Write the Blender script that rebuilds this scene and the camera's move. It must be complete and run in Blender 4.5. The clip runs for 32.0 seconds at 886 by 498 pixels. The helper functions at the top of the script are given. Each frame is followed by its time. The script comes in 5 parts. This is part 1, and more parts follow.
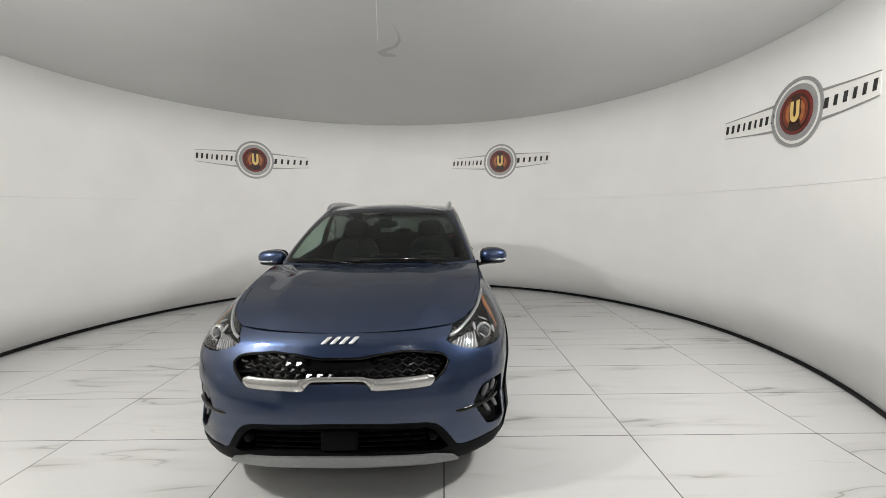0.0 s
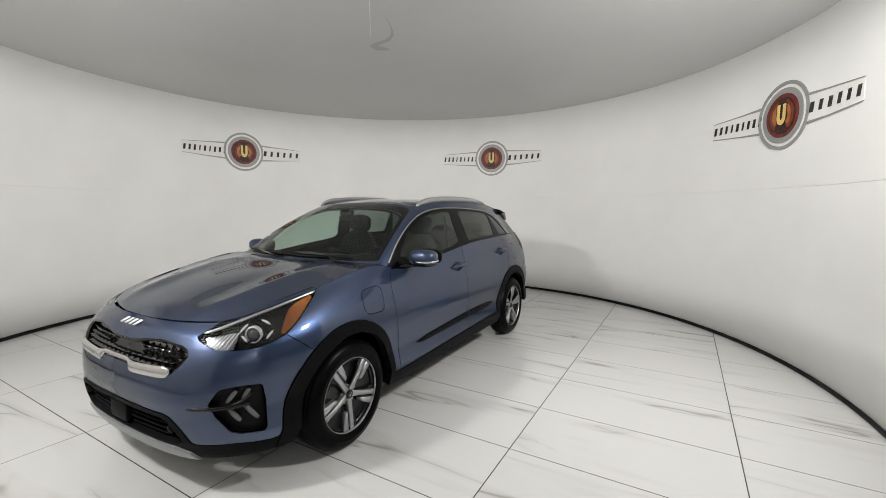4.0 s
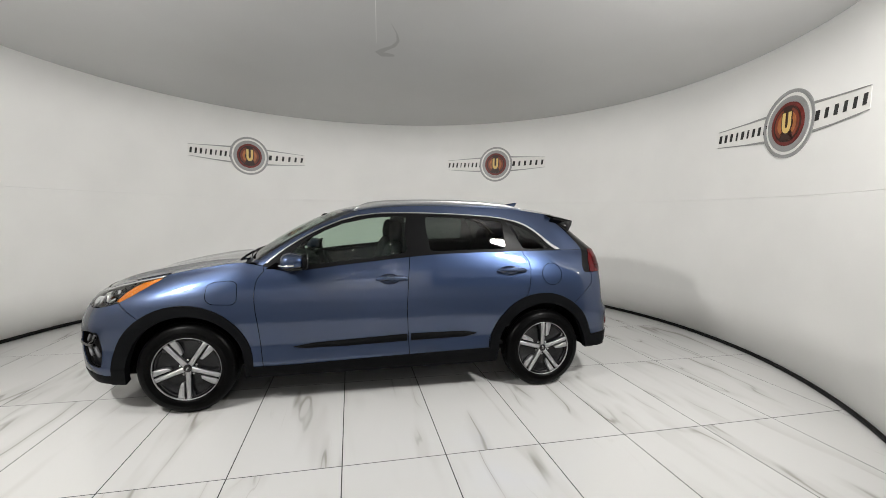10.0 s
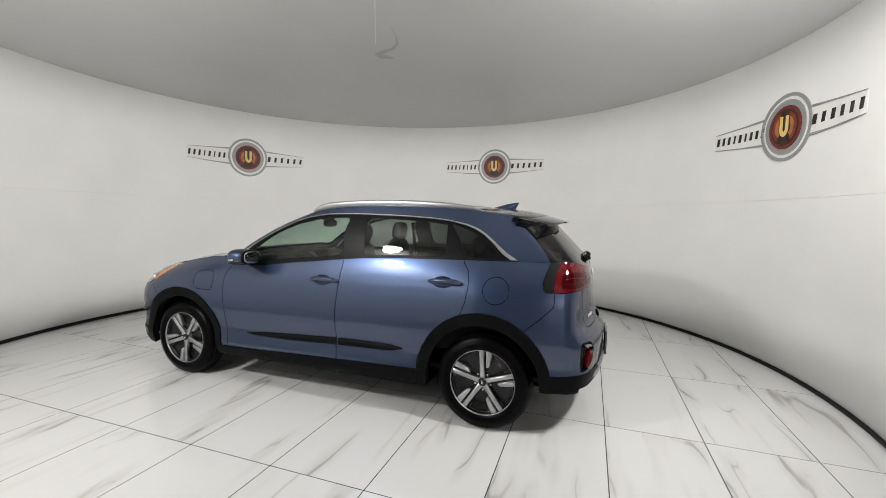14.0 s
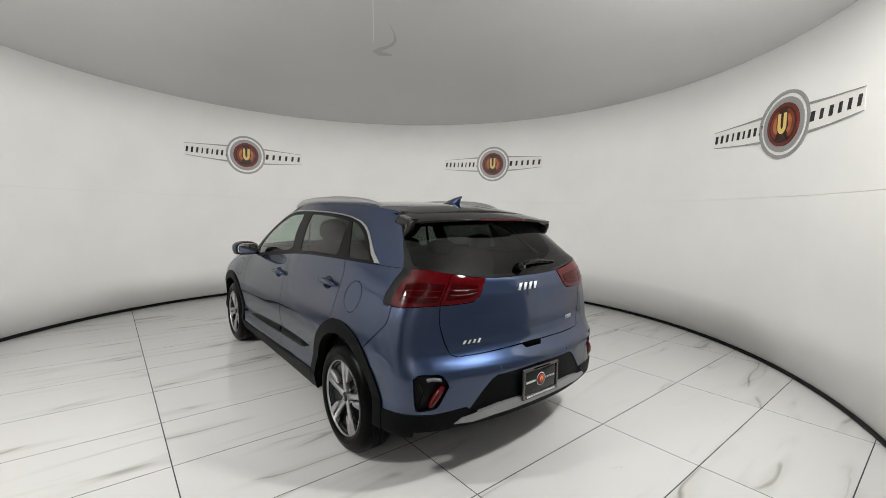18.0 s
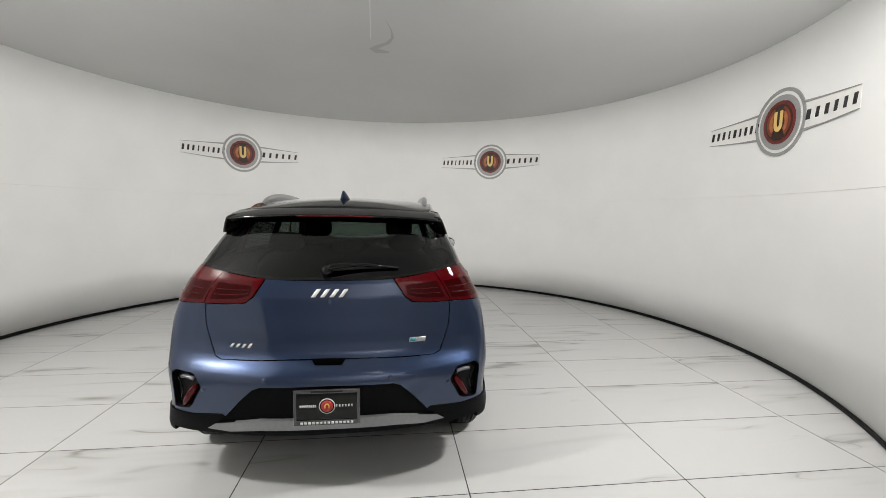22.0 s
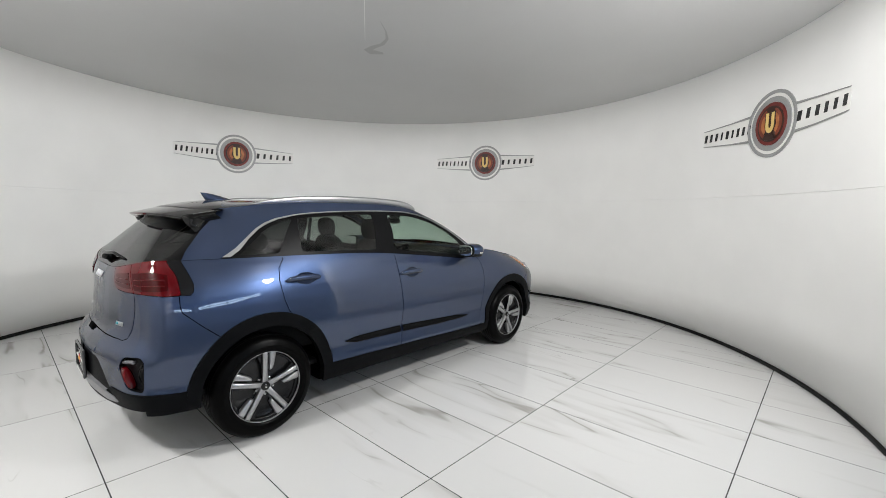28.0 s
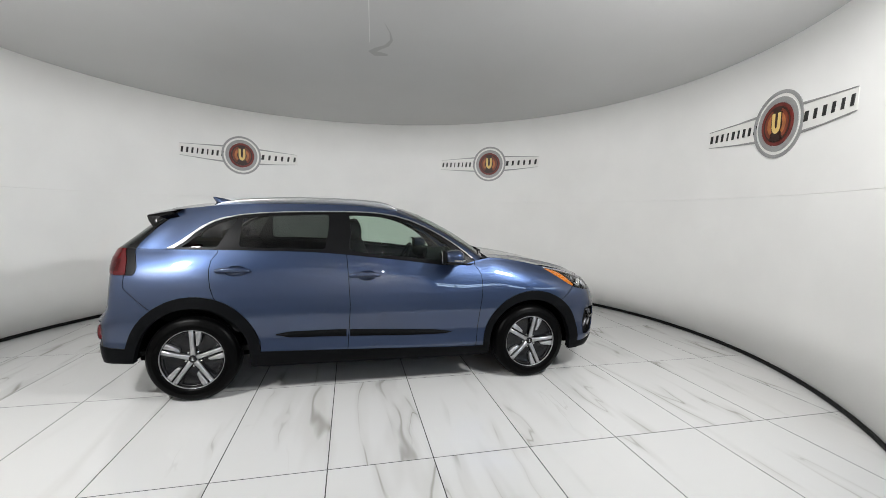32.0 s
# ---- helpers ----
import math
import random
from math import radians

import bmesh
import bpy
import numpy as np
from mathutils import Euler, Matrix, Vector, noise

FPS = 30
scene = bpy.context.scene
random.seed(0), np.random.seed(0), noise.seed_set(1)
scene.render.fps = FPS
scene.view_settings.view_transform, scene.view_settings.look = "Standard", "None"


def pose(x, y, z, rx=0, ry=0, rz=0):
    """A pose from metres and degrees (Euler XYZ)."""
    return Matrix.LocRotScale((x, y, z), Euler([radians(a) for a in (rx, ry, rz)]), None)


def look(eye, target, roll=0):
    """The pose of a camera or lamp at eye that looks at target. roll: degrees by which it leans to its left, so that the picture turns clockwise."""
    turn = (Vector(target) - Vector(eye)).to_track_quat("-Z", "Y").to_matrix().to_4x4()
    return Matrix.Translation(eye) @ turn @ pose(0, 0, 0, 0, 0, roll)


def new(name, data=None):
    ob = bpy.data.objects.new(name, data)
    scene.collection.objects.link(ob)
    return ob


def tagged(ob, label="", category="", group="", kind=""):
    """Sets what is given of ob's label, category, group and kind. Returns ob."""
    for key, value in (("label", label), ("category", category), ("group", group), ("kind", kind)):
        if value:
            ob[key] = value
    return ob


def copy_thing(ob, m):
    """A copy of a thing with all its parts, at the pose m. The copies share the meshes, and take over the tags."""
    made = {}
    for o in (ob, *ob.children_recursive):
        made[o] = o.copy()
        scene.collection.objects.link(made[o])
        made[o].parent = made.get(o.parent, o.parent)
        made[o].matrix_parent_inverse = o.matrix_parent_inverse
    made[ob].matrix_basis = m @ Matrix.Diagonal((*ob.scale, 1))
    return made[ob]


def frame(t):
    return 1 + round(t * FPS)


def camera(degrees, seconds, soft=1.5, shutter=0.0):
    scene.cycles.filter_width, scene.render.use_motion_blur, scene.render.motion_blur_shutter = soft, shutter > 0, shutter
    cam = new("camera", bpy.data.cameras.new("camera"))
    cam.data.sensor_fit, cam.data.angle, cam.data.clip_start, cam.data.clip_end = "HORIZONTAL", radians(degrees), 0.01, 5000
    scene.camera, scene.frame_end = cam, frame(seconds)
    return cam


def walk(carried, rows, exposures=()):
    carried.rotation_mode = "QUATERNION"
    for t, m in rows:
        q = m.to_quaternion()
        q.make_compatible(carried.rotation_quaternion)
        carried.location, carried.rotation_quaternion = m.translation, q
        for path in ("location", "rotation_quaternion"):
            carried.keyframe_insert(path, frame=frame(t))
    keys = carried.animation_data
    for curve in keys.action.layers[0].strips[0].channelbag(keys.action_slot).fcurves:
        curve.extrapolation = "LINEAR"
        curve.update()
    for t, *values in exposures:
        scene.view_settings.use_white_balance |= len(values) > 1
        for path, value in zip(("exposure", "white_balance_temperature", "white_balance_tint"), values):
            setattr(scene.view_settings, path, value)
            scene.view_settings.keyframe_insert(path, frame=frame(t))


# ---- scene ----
# ---- camera: fixed beside the turning floor, with a slight sway ----
EYE = (0.0, -4.122, 1.442)
AIM = ((0, 84.93, 0.58, -8.31), (0.5, 84.88, 0.45, -8.48), (1, 84.80, 0.29, -8.54), (1.5, 84.70, 0.20, -8.82), (2, 84.65, 0.10, -9.10),
       (2.5, 84.55, -0.04, -9.18), (3, 84.51, -0.07, -9.32), (3.5, 84.46, -0.23, -9.47), (5.5, 84.16, -0.79, -9.55), (6, 84.14, -0.90, -9.49),
       (7, 84.28, -0.94, -9.40), (8, 84.55, -0.86, -9.33), (9, 84.87, -0.87, -9.21), (10, 85.10, -0.89, -9.08), (11, 85.28, -0.96, -9.16),
       (12, 85.39, -1.01, -9.17), (13, 85.44, -1.01, -9.16), (14, 85.39, -1.04, -9.26), (14.5, 85.34, -1.00, -9.39), (16.5, 85.18, -1.12, -9.37),
       (17, 85.13, -1.10, -9.44), (18, 85.06, -0.98, -9.46), (19, 84.98, -0.98, -9.66), (20, 84.89, -1.00, -9.73), (21, 84.82, -1.03, -9.79),
       (22, 84.78, -0.94, -9.81), (23, 84.87, -0.83, -9.80), (24, 84.97, -0.82, -9.97), (25, 85.00, -0.73, -10.04), (25.5, 84.99, -0.69, -10.09),
       (27.5, 84.90, -0.78, -10.57), (28, 84.93, -0.84, -10.48), (29, 84.98, -0.82, -10.35), (30, 85.04, -0.81, -10.12), (31, 85.04, -0.82, -10.05),
       (32, 85.07, -0.85, -9.93))
cam = camera(93.34, 32.0, soft=0.8)
walk(cam, [(t, pose(*EYE, a, b, c)) for t, a, b, c in AIM], exposures=((0, -0.03, 6500, 10), (18, -0.03, 6490, 10), (25, -0.03, 6430, 10), (28, -0.03, 6340, 10), (32, -0.03, 6310, 10)))

# turn of the floor and the car, degrees, second by second
TURN = (-98.35, -106.0, -114.00, -121.82, -129.61, -137.39, -145.30, -153.10, -160.89, -168.70, -176.60, -184.60, -192.66, -200.64, -208.63, -216.62,
        -224.62, -232.62, -240.62, -248.75, -256.80, -264.79, -272.92, -281.08, -289.40, -297.75, -306.18, -314.69, -323.27, -331.98, -340.40, -348.96, -357.49)
CAR_AT = (0.014, 0.097)

# ---- light: two round lamps inside the drum, beside the camera's opening ----
LAMPS = ((2.25, -2.72, 2.82), (-2.42, -2.58, 2.82))
world = bpy.data.worlds.new("world")
scene.world = world
world.use_nodes = True
world.node_tree.nodes["Background"].inputs[0].default_value = (0.8, 0.85, 0.9, 1)
world.node_tree.nodes["Background"].inputs[1].default_value = 0.02
for (x, y, z), power, down in zip(LAMPS, (36, 40), (15, 4)):
    d = bpy.data.lights.new("lamp_light", "POINT")
    d.energy, d.shadow_soft_size, d.color = power, 0.15, (1.0, 0.985, 0.955)
    new("lamp_light", d).location = (x, y, z - 0.12)
    d = bpy.data.lights.new("lamp_down", "AREA")
    d.shape, d.size, d.energy, d.color = "DISK", 0.34, down, (1.0, 0.985, 0.955)
    new("lamp_down", d).location = (x, y, z - 0.03)
    # fill added at the lamp, aimed to brighten the far wall
    d = bpy.data.lights.new("wall_fill", "AREA")
    d.shape, d.size, d.energy, d.color = "DISK", 0.36, 118, (1.0, 0.985, 0.955)
    new("wall_fill", d).matrix_world = look((x, y, z - 0.05), (-0.25 * x, 3.6, 1.9))


# ---- materials ----
def mat(name, color, rough=0.5, metal=0.0, **more):
    """A plain node material; more: Principled inputs by name, with _ for blanks."""
    m = bpy.data.materials.new(name)
    m.use_nodes = True
    b = m.node_tree.nodes["Principled BSDF"]
    b.inputs["Base Color"].default_value = (*color, 1)
    b.inputs["Roughness"].default_value = rough
    b.inputs["Metallic"].default_value = metal
    for k, v in more.items():
        b.inputs[k.replace("_", " ")].default_value = v
    return m


def grain(m, scale, amount, bump=0.0, rough=0.0, detail=4.0, stretch=(1, 1, 1)):
    """Noise over a material: shade by amount, relief by bump metres, roughness by rough."""
    t = m.node_tree
    b = t.nodes["Principled BSDF"]
    co, mp, nz = t.nodes.new("ShaderNodeTexCoord"), t.nodes.new("ShaderNodeMapping"), t.nodes.new("ShaderNodeTexNoise")
    mp.inputs["Scale"].default_value = stretch
    nz.inputs["Scale"].default_value, nz.inputs["Detail"].default_value = scale, detail
    t.links.new(co.outputs["Object"], mp.inputs["Vector"])
    t.links.new(mp.outputs["Vector"], nz.inputs["Vector"])
    if amount:
        mx = t.nodes.new("ShaderNodeMix")
        mx.data_type = "RGBA"
        mx.blend_type = "MULTIPLY"
        rp = t.nodes.new("ShaderNodeValToRGB")
        rp.color_ramp.elements[0].position, rp.color_ramp.elements[1].position = 0.3, 0.7
        rp.color_ramp.elements[0].color = (1 - amount, 1 - amount, 1 - amount, 1)
        old = b.inputs["Base Color"]
        mx.inputs[0].default_value = 1.0
        if old.is_linked:
            t.links.new(old.links[0].from_socket, mx.inputs[6])
        else:
            mx.inputs[6].default_value = old.default_value
        t.links.new(nz.outputs["Fac"], rp.inputs["Fac"])
        t.links.new(rp.outputs["Color"], mx.inputs[7])
        t.links.new(mx.outputs[2], old)
    if rough:
        mr = t.nodes.new("ShaderNodeMapRange")
        r0 = b.inputs["Roughness"].default_value
        mr.inputs["To Min"].default_value, mr.inputs["To Max"].default_value = max(r0 - rough, 0.01), r0 + rough
        t.links.new(nz.outputs["Fac"], mr.inputs["Value"])
        t.links.new(mr.outputs["Result"], b.inputs["Roughness"])
    if bump:
        bp = t.nodes.new("ShaderNodeBump")
        bp.inputs["Distance"].default_value = bump
        t.links.new(nz.outputs["Fac"], bp.inputs["Height"])
        t.links.new(bp.outputs["Normal"], b.inputs["Normal"])
    return m


def glow(name, color, strength):
    m = mat(name, color)
    b = m.node_tree.nodes["Principled BSDF"]
    b.inputs["Emission Color"].default_value = (*color, 1)
    b.inputs["Emission Strength"].default_value = strength
    return m


def marble():
    """Polished white porcelain with grey veins, shifted from tile to tile."""
    m = mat("white marble tile", (0.60, 0.60, 0.59), 0.06)
    t = m.node_tree
    b = t.nodes["Principled BSDF"]
    co, info = t.nodes.new("ShaderNodeTexCoord"), t.nodes.new("ShaderNodeObjectInfo")
    shift = t.nodes.new("ShaderNodeVectorMath")
    shift.operation = "MULTIPLY_ADD"
    shift.inputs[1].default_value = (37.0, 23.0, 11.0)
    comb = t.nodes.new("ShaderNodeCombineXYZ")
    for i in range(3):
        t.links.new(info.outputs["Random"], comb.inputs[i])
    t.links.new(comb.outputs[0], shift.inputs[0])
    t.links.new(co.outputs["Object"], shift.inputs[2])
    fac = None
    for scale, width, depth, turn, lo in ((0.50, 0.008, 0.50, 0.40, 0.50), (0.50, 0.052, 0.18, 0.40, 0.47), (0.95, 0.007, 0.46, 0.55, 0.53), (0.95, 0.046, 0.16, 0.55, 0.49), (2.2, 0.014, 0.26, 0.30, 0.60)):
        mp = t.nodes.new("ShaderNodeMapping")
        mp.inputs["Rotation"].default_value = (0, 0, turn)
        mp.inputs["Scale"].default_value = (2.6, 0.42, 1)
        nz = t.nodes.new("ShaderNodeTexNoise")
        nz.inputs["Scale"].default_value, nz.inputs["Detail"].default_value = scale, 3.5
        nz.inputs["Roughness"].default_value = 0.48
        nz.inputs["Distortion"].default_value = 0.25
        sub = t.nodes.new("ShaderNodeMath")
        sub.operation = "SUBTRACT"
        sub.inputs[1].default_value = 0.5
        ab = t.nodes.new("ShaderNodeMath")
        ab.operation = "ABSOLUTE"
        mr = t.nodes.new("ShaderNodeMapRange")
        mr.interpolation_type = "SMOOTHSTEP"
        mr.inputs["From Max"].default_value = width
        mr.inputs["To Min"].default_value, mr.inputs["To Max"].default_value = depth, 0.0
        gate = t.nodes.new("ShaderNodeTexNoise")
        gate.inputs["Scale"].default_value = 1.7
        gr = t.nodes.new("ShaderNodeMapRange")
        gr.interpolation_type = "SMOOTHSTEP"
        gr.inputs["From Min"].default_value, gr.inputs["From Max"].default_value = lo, lo + 0.14
        mul = t.nodes.new("ShaderNodeMath")
        mul.operation = "MULTIPLY"
        t.links.new(shift.outputs[0], mp.inputs["Vector"])
        t.links.new(mp.outputs["Vector"], nz.inputs["Vector"])
        t.links.new(mp.outputs["Vector"], gate.inputs["Vector"])
        t.links.new(nz.outputs["Fac"], sub.inputs[0])
        t.links.new(sub.outputs[0], ab.inputs[0])
        t.links.new(ab.outputs[0], mr.inputs["Value"])
        t.links.new(gate.outputs["Fac"], gr.inputs["Value"])
        t.links.new(mr.outputs["Result"], mul.inputs[0])
        t.links.new(gr.outputs["Result"], mul.inputs[1])
        if fac is None:
            fac = mul
        else:
            add = t.nodes.new("ShaderNodeMath")
            add.operation = "ADD"
            add.use_clamp = True
            t.links.new(fac.outputs[0], add.inputs[0])
            t.links.new(mul.outputs[0], add.inputs[1])
            fac = add
    mx = t.nodes.new("ShaderNodeMix")
    mx.data_type = "RGBA"
    mx.inputs[6].default_value = (0.60, 0.60, 0.59, 1)
    mx.inputs[7].default_value = (0.23, 0.215, 0.185, 1)
    t.links.new(fac.outputs[0], mx.inputs[0])
    t.links.new(mx.outputs[2], b.inputs["Base Color"])
    return m


def car_paint():
    """Blue-grey metallic paint with fine flake under clear coat."""
    m = mat("blue metallic paint", (0.035, 0.055, 0.114), 0.32, 0.80, Coat_Weight=1.0, Coat_Roughness=0.015, Coat_IOR=1.6)
    m.node_tree.nodes["Principled BSDF"].inputs["Specular Tint"].default_value = (0.08, 0.10, 0.14, 1)
    t = m.node_tree
    b = t.nodes["Principled BSDF"]
    co, nz, bp = t.nodes.new("ShaderNodeTexCoord"), t.nodes.new("ShaderNodeTexNoise"), t.nodes.new("ShaderNodeBump")
    nz.inputs["Scale"].default_value = 900
    bp.inputs["Distance"].default_value, bp.inputs["Strength"].default_value = 0.0002, 0.25
    t.links.new(co.outputs["Object"], nz.inputs["Vector"])
    t.links.new(nz.outputs["Fac"], bp.inputs["Height"])
    t.links.new(bp.outputs["Normal"], b.inputs["Normal"])
    return m


def tinted(name, color, rough=0.0):
    """Thin tinted glass: part mirror, part clear by the colour."""
    m = bpy.data.materials.new(name)
    m.use_nodes = True
    t = m.node_tree
    t.nodes.clear()
    out, mixs, lw = t.nodes.new("ShaderNodeOutputMaterial"), t.nodes.new("ShaderNodeMixShader"), t.nodes.new("ShaderNodeLayerWeight")
    tr, gl = t.nodes.new("ShaderNodeBsdfTransparent"), t.nodes.new("ShaderNodeBsdfGlossy")
    tr.inputs["Color"].default_value = (*color, 1)
    gl.inputs["Roughness"].default_value = rough
    lw.inputs["Blend"].default_value = 0.5
    pw, ma = t.nodes.new("ShaderNodeMath"), t.nodes.new("ShaderNodeMath")
    pw.operation, ma.operation = "POWER", "MULTIPLY_ADD"
    pw.inputs[1].default_value = 4.0
    ma.inputs[1].default_value, ma.inputs[2].default_value = 0.85, 0.045
    t.links.new(lw.outputs["Facing"], pw.inputs[0])
    t.links.new(pw.outputs[0], ma.inputs[0])
    t.links.new(ma.outputs[0], mixs.inputs[0])
    t.links.new(tr.outputs[0], mixs.inputs[1])
    t.links.new(gl.outputs[0], mixs.inputs[2])
    t.links.new(mixs.outputs[0], out.inputs[0])
    return m


PAINT = car_paint()
WALL_WHITE = grain(mat("white wall panel", (0.88, 0.875, 0.855), 0.5), 1.4, 0.05, 0.0004)
CEILING = grain(mat("satin grey ceiling skin", (0.56, 0.56, 0.555), 0.42, Specular_IOR_Level=0.48), 0.8, 0.06, 0.0, 0.06)
TILE = marble()
GROUT = grain(mat("dark grey grout", (0.03, 0.03, 0.03), 0.8), 60, 0.3)
BLACK_TRIM = grain(mat("black rubber", (0.006, 0.006, 0.006), 0.6, Specular_IOR_Level=0.2), 120, 0.3)
CLADDING = grain(mat("dark grey textured plastic", (0.0034, 0.0037, 0.0044), 0.5, 0.0, Specular_IOR_Level=0.06), 500, 0.25, 0.0003)
GLOSS_BLACK = mat("gloss black plastic", (0.002, 0.002, 0.0022), 0.08, Specular_IOR_Level=0.4)
PILLAR_BLACK = grain(mat("black window pillar film", (0.005, 0.005, 0.0055), 0.35, 0.0, Specular_IOR_Level=0.08), 200, 0.1)
HOUSING_BLACK = mat("satin black lamp housing", (0.004, 0.004, 0.0045), 0.4, Specular_IOR_Level=0.15)
INNER_BLACK = mat("matt black liner", (0.0008, 0.0008, 0.0008), 0.9, Specular_IOR_Level=0.02)
RUBBER = grain(mat("tyre rubber", (0.0015, 0.0015, 0.0016), 0.34, 0.0, Specular_IOR_Level=0.06), 90, 0.35, 0.0006)
ALLOY = grain(mat("machined alloy", (0.44, 0.44, 0.45), 0.33, 0.85), 140, 0.12, 0, 0.06)
ALLOY_DARK = mat("dark grey wheel paint", (0.006, 0.006, 0.007), 0.25, 0.0, Specular_IOR_Level=0.35)
CHROME = mat("bright chrome", (0.82, 0.82, 0.82), 0.09, 1.0)
SATIN = grain(mat("satin silver trim", (0.48, 0.485, 0.49), 0.3, 0.85), 60, 0.1)
SILVER_PAINT = grain(mat("silver skid plate paint", (0.27, 0.275, 0.28), 0.36, 0.5), 40, 0.12)
GLASS_CLEAR = tinted("green tinted window glass", (0.70, 0.80, 0.73))
GLASS_DARK = tinted("privacy glass", (0.28, 0.31, 0.295))
GLASS_BACK = tinted("dark rear window glass", (0.10, 0.112, 0.107))
GLASS_FRONT = tinted("windscreen glass", (0.60, 0.73, 0.66))
LENS = tinted("clear lamp lens", (0.93, 0.93, 0.93))
RED_LENS = mat("red lamp lens", (0.066, 0.001, 0.0025), 0.04, Specular_IOR_Level=0.4)
RED_DARK = mat("dark red lamp lens", (0.030, 0.0006, 0.001), 0.05, Specular_IOR_Level=0.18)
AMBER = mat("amber reflector", (0.62, 0.19, 0.012), 0.12, Coat_Weight=1.0)
SEAT = grain(mat("charcoal seat cloth", (0.009, 0.0095, 0.0105), 0.85, Specular_IOR_Level=0.15), 300, 0.3)
CABIN_DARK = grain(mat("dark cabin plastic", (0.007, 0.0073, 0.0078), 0.75, Specular_IOR_Level=0.2), 200, 0.2)
HEADLINER = grain(mat("grey headliner cloth", (0.42, 0.42, 0.40), 0.9), 200, 0.1)
LAMP_GLOW = glow("lamp diffuser", (1.0, 0.96, 0.88), 30.0)


# ---- making meshes ----
def link(name, bm, material, parent=None, label="", smooth=True):
    me = bpy.data.meshes.new(name)
    bm.normal_update()
    bm.to_mesh(me)
    bm.free()
    if smooth:
        for f in me.polygons:
            f.use_smooth = True
    if "nrm" in me.attributes:
        # surface normals worked out from the shape's formula; turned-in rims keep their own
        at = np.zeros(len(me.vertices) * 3)
        me.attributes["nrm"].data.foreach_get("vector", at)
        at = at.reshape(-1, 3)
        loops = []
        for f in me.polygons:
            own = [at[v] for v in f.vertices]
            flat = any(n[0] == 0 and n[1] == 0 and n[2] == 0 for n in own)
            loops += [tuple(f.normal)] * len(own) if flat else [tuple(n) for n in own]
        me.normals_split_custom_set(loops)
    me.materials.append(material)
    ob = new(name, me)
    if parent:
        ob.parent = parent
    if label:
        tagged(ob, label)
    return ob


def part(name, bm, material, parent, label="", smooth=True):
    """One mesh under a thing or under a part."""
    return link(name, bm, material, parent, label, smooth)


def grid_bm(p, close=False):
    """A bmesh from a grid of points (rows, columns, 3)."""
    bm = bmesh.new()
    n, k = p.shape[:2]
    v = [[bm.verts.new(p[i, j]) for j in range(k)] for i in range(n)]
    for i in range(n - 1):
        for j in range(k if close else k - 1):
            q = [v[i][j], v[i + 1][j], v[i + 1][(j + 1) % k], v[i][(j + 1) % k]]
            if len(set(q)) == 4:
                bm.faces.new(q)
    bmesh.ops.remove_doubles(bm, verts=bm.verts[:], dist=1e-5)
    return bm


def box_bm(sx, sy, sz, at=(0, 0, 0), bevel=0.0, turn=None, seg=2):
    bm = bmesh.new()
    bmesh.ops.create_cube(bm, size=1, matrix=Matrix.Diagonal((sx, sy, sz, 1)))
    if bevel:
        bmesh.ops.bevel(bm, geom=bm.edges[:], offset=bevel, segments=seg, affect="EDGES", profile=0.6)
    m = Matrix.Translation(at) @ (turn.to_4x4() if turn else Matrix.Identity(4))
    bmesh.ops.transform(bm, matrix=m, verts=bm.verts[:])
    return bm


def spin_bm(profile, n=48, axis="Z", closed=True):
    """A turned body from (radius, height) pairs."""
    a = np.linspace(0, 2 * np.pi, n, endpoint=False)
    p = np.array([[(r * np.cos(t), r * np.sin(t), h) for t in a] for r, h in profile])
    bm = grid_bm(p, True)
    return bm


def join_bm(*bms):
    out = bmesh.new()
    for b in bms:
        me = bpy.data.meshes.new("tmp")
        b.to_mesh(me)
        b.free()
        out.from_mesh(me)
        bpy.data.meshes.remove(me)
    return out


def moved(bm, m):
    bmesh.ops.transform(bm, matrix=m, verts=bm.verts[:])
    return bm


def mirrored(bm):
    out = bm.copy()
    lay = out.verts.layers.float_vector.get("nrm")
    for v in out.verts:
        v.co.y = -v.co.y
        if lay:
            v[lay].y = -v[lay].y
    bmesh.ops.reverse_faces(out, faces=out.faces[:])
    return out


def tube(points, radius, n=8, flat=1.0, up=(0, 0, 1)):
    """A bar along points; radius may vary point by point; flat squeezes it along up."""
    pts = np.asarray(points, float)
    rad = np.broadcast_to(np.asarray(radius, float), (len(pts),))
    rows = []
    up = np.array(up, float)
    for i, p in enumerate(pts):
        t = pts[min(i + 1, len(pts) - 1)] - pts[max(i - 1, 0)]
        t /= np.linalg.norm(t)
        s = np.cross(t, up)
        s /= max(np.linalg.norm(s), 1e-6)
        w = np.cross(s, t)
        rows.append([p + rad[i] * (math.cos(a) * s + flat * math.sin(a) * w) for a in np.linspace(0, 2 * np.pi, n, endpoint=False)])
    bm = grid_bm(np.array(rows), True)
    bmesh.ops.holes_fill(bm, edges=[e for e in bm.edges if e.is_boundary])
    bmesh.ops.recalc_face_normals(bm, faces=bm.faces[:])
    return bm


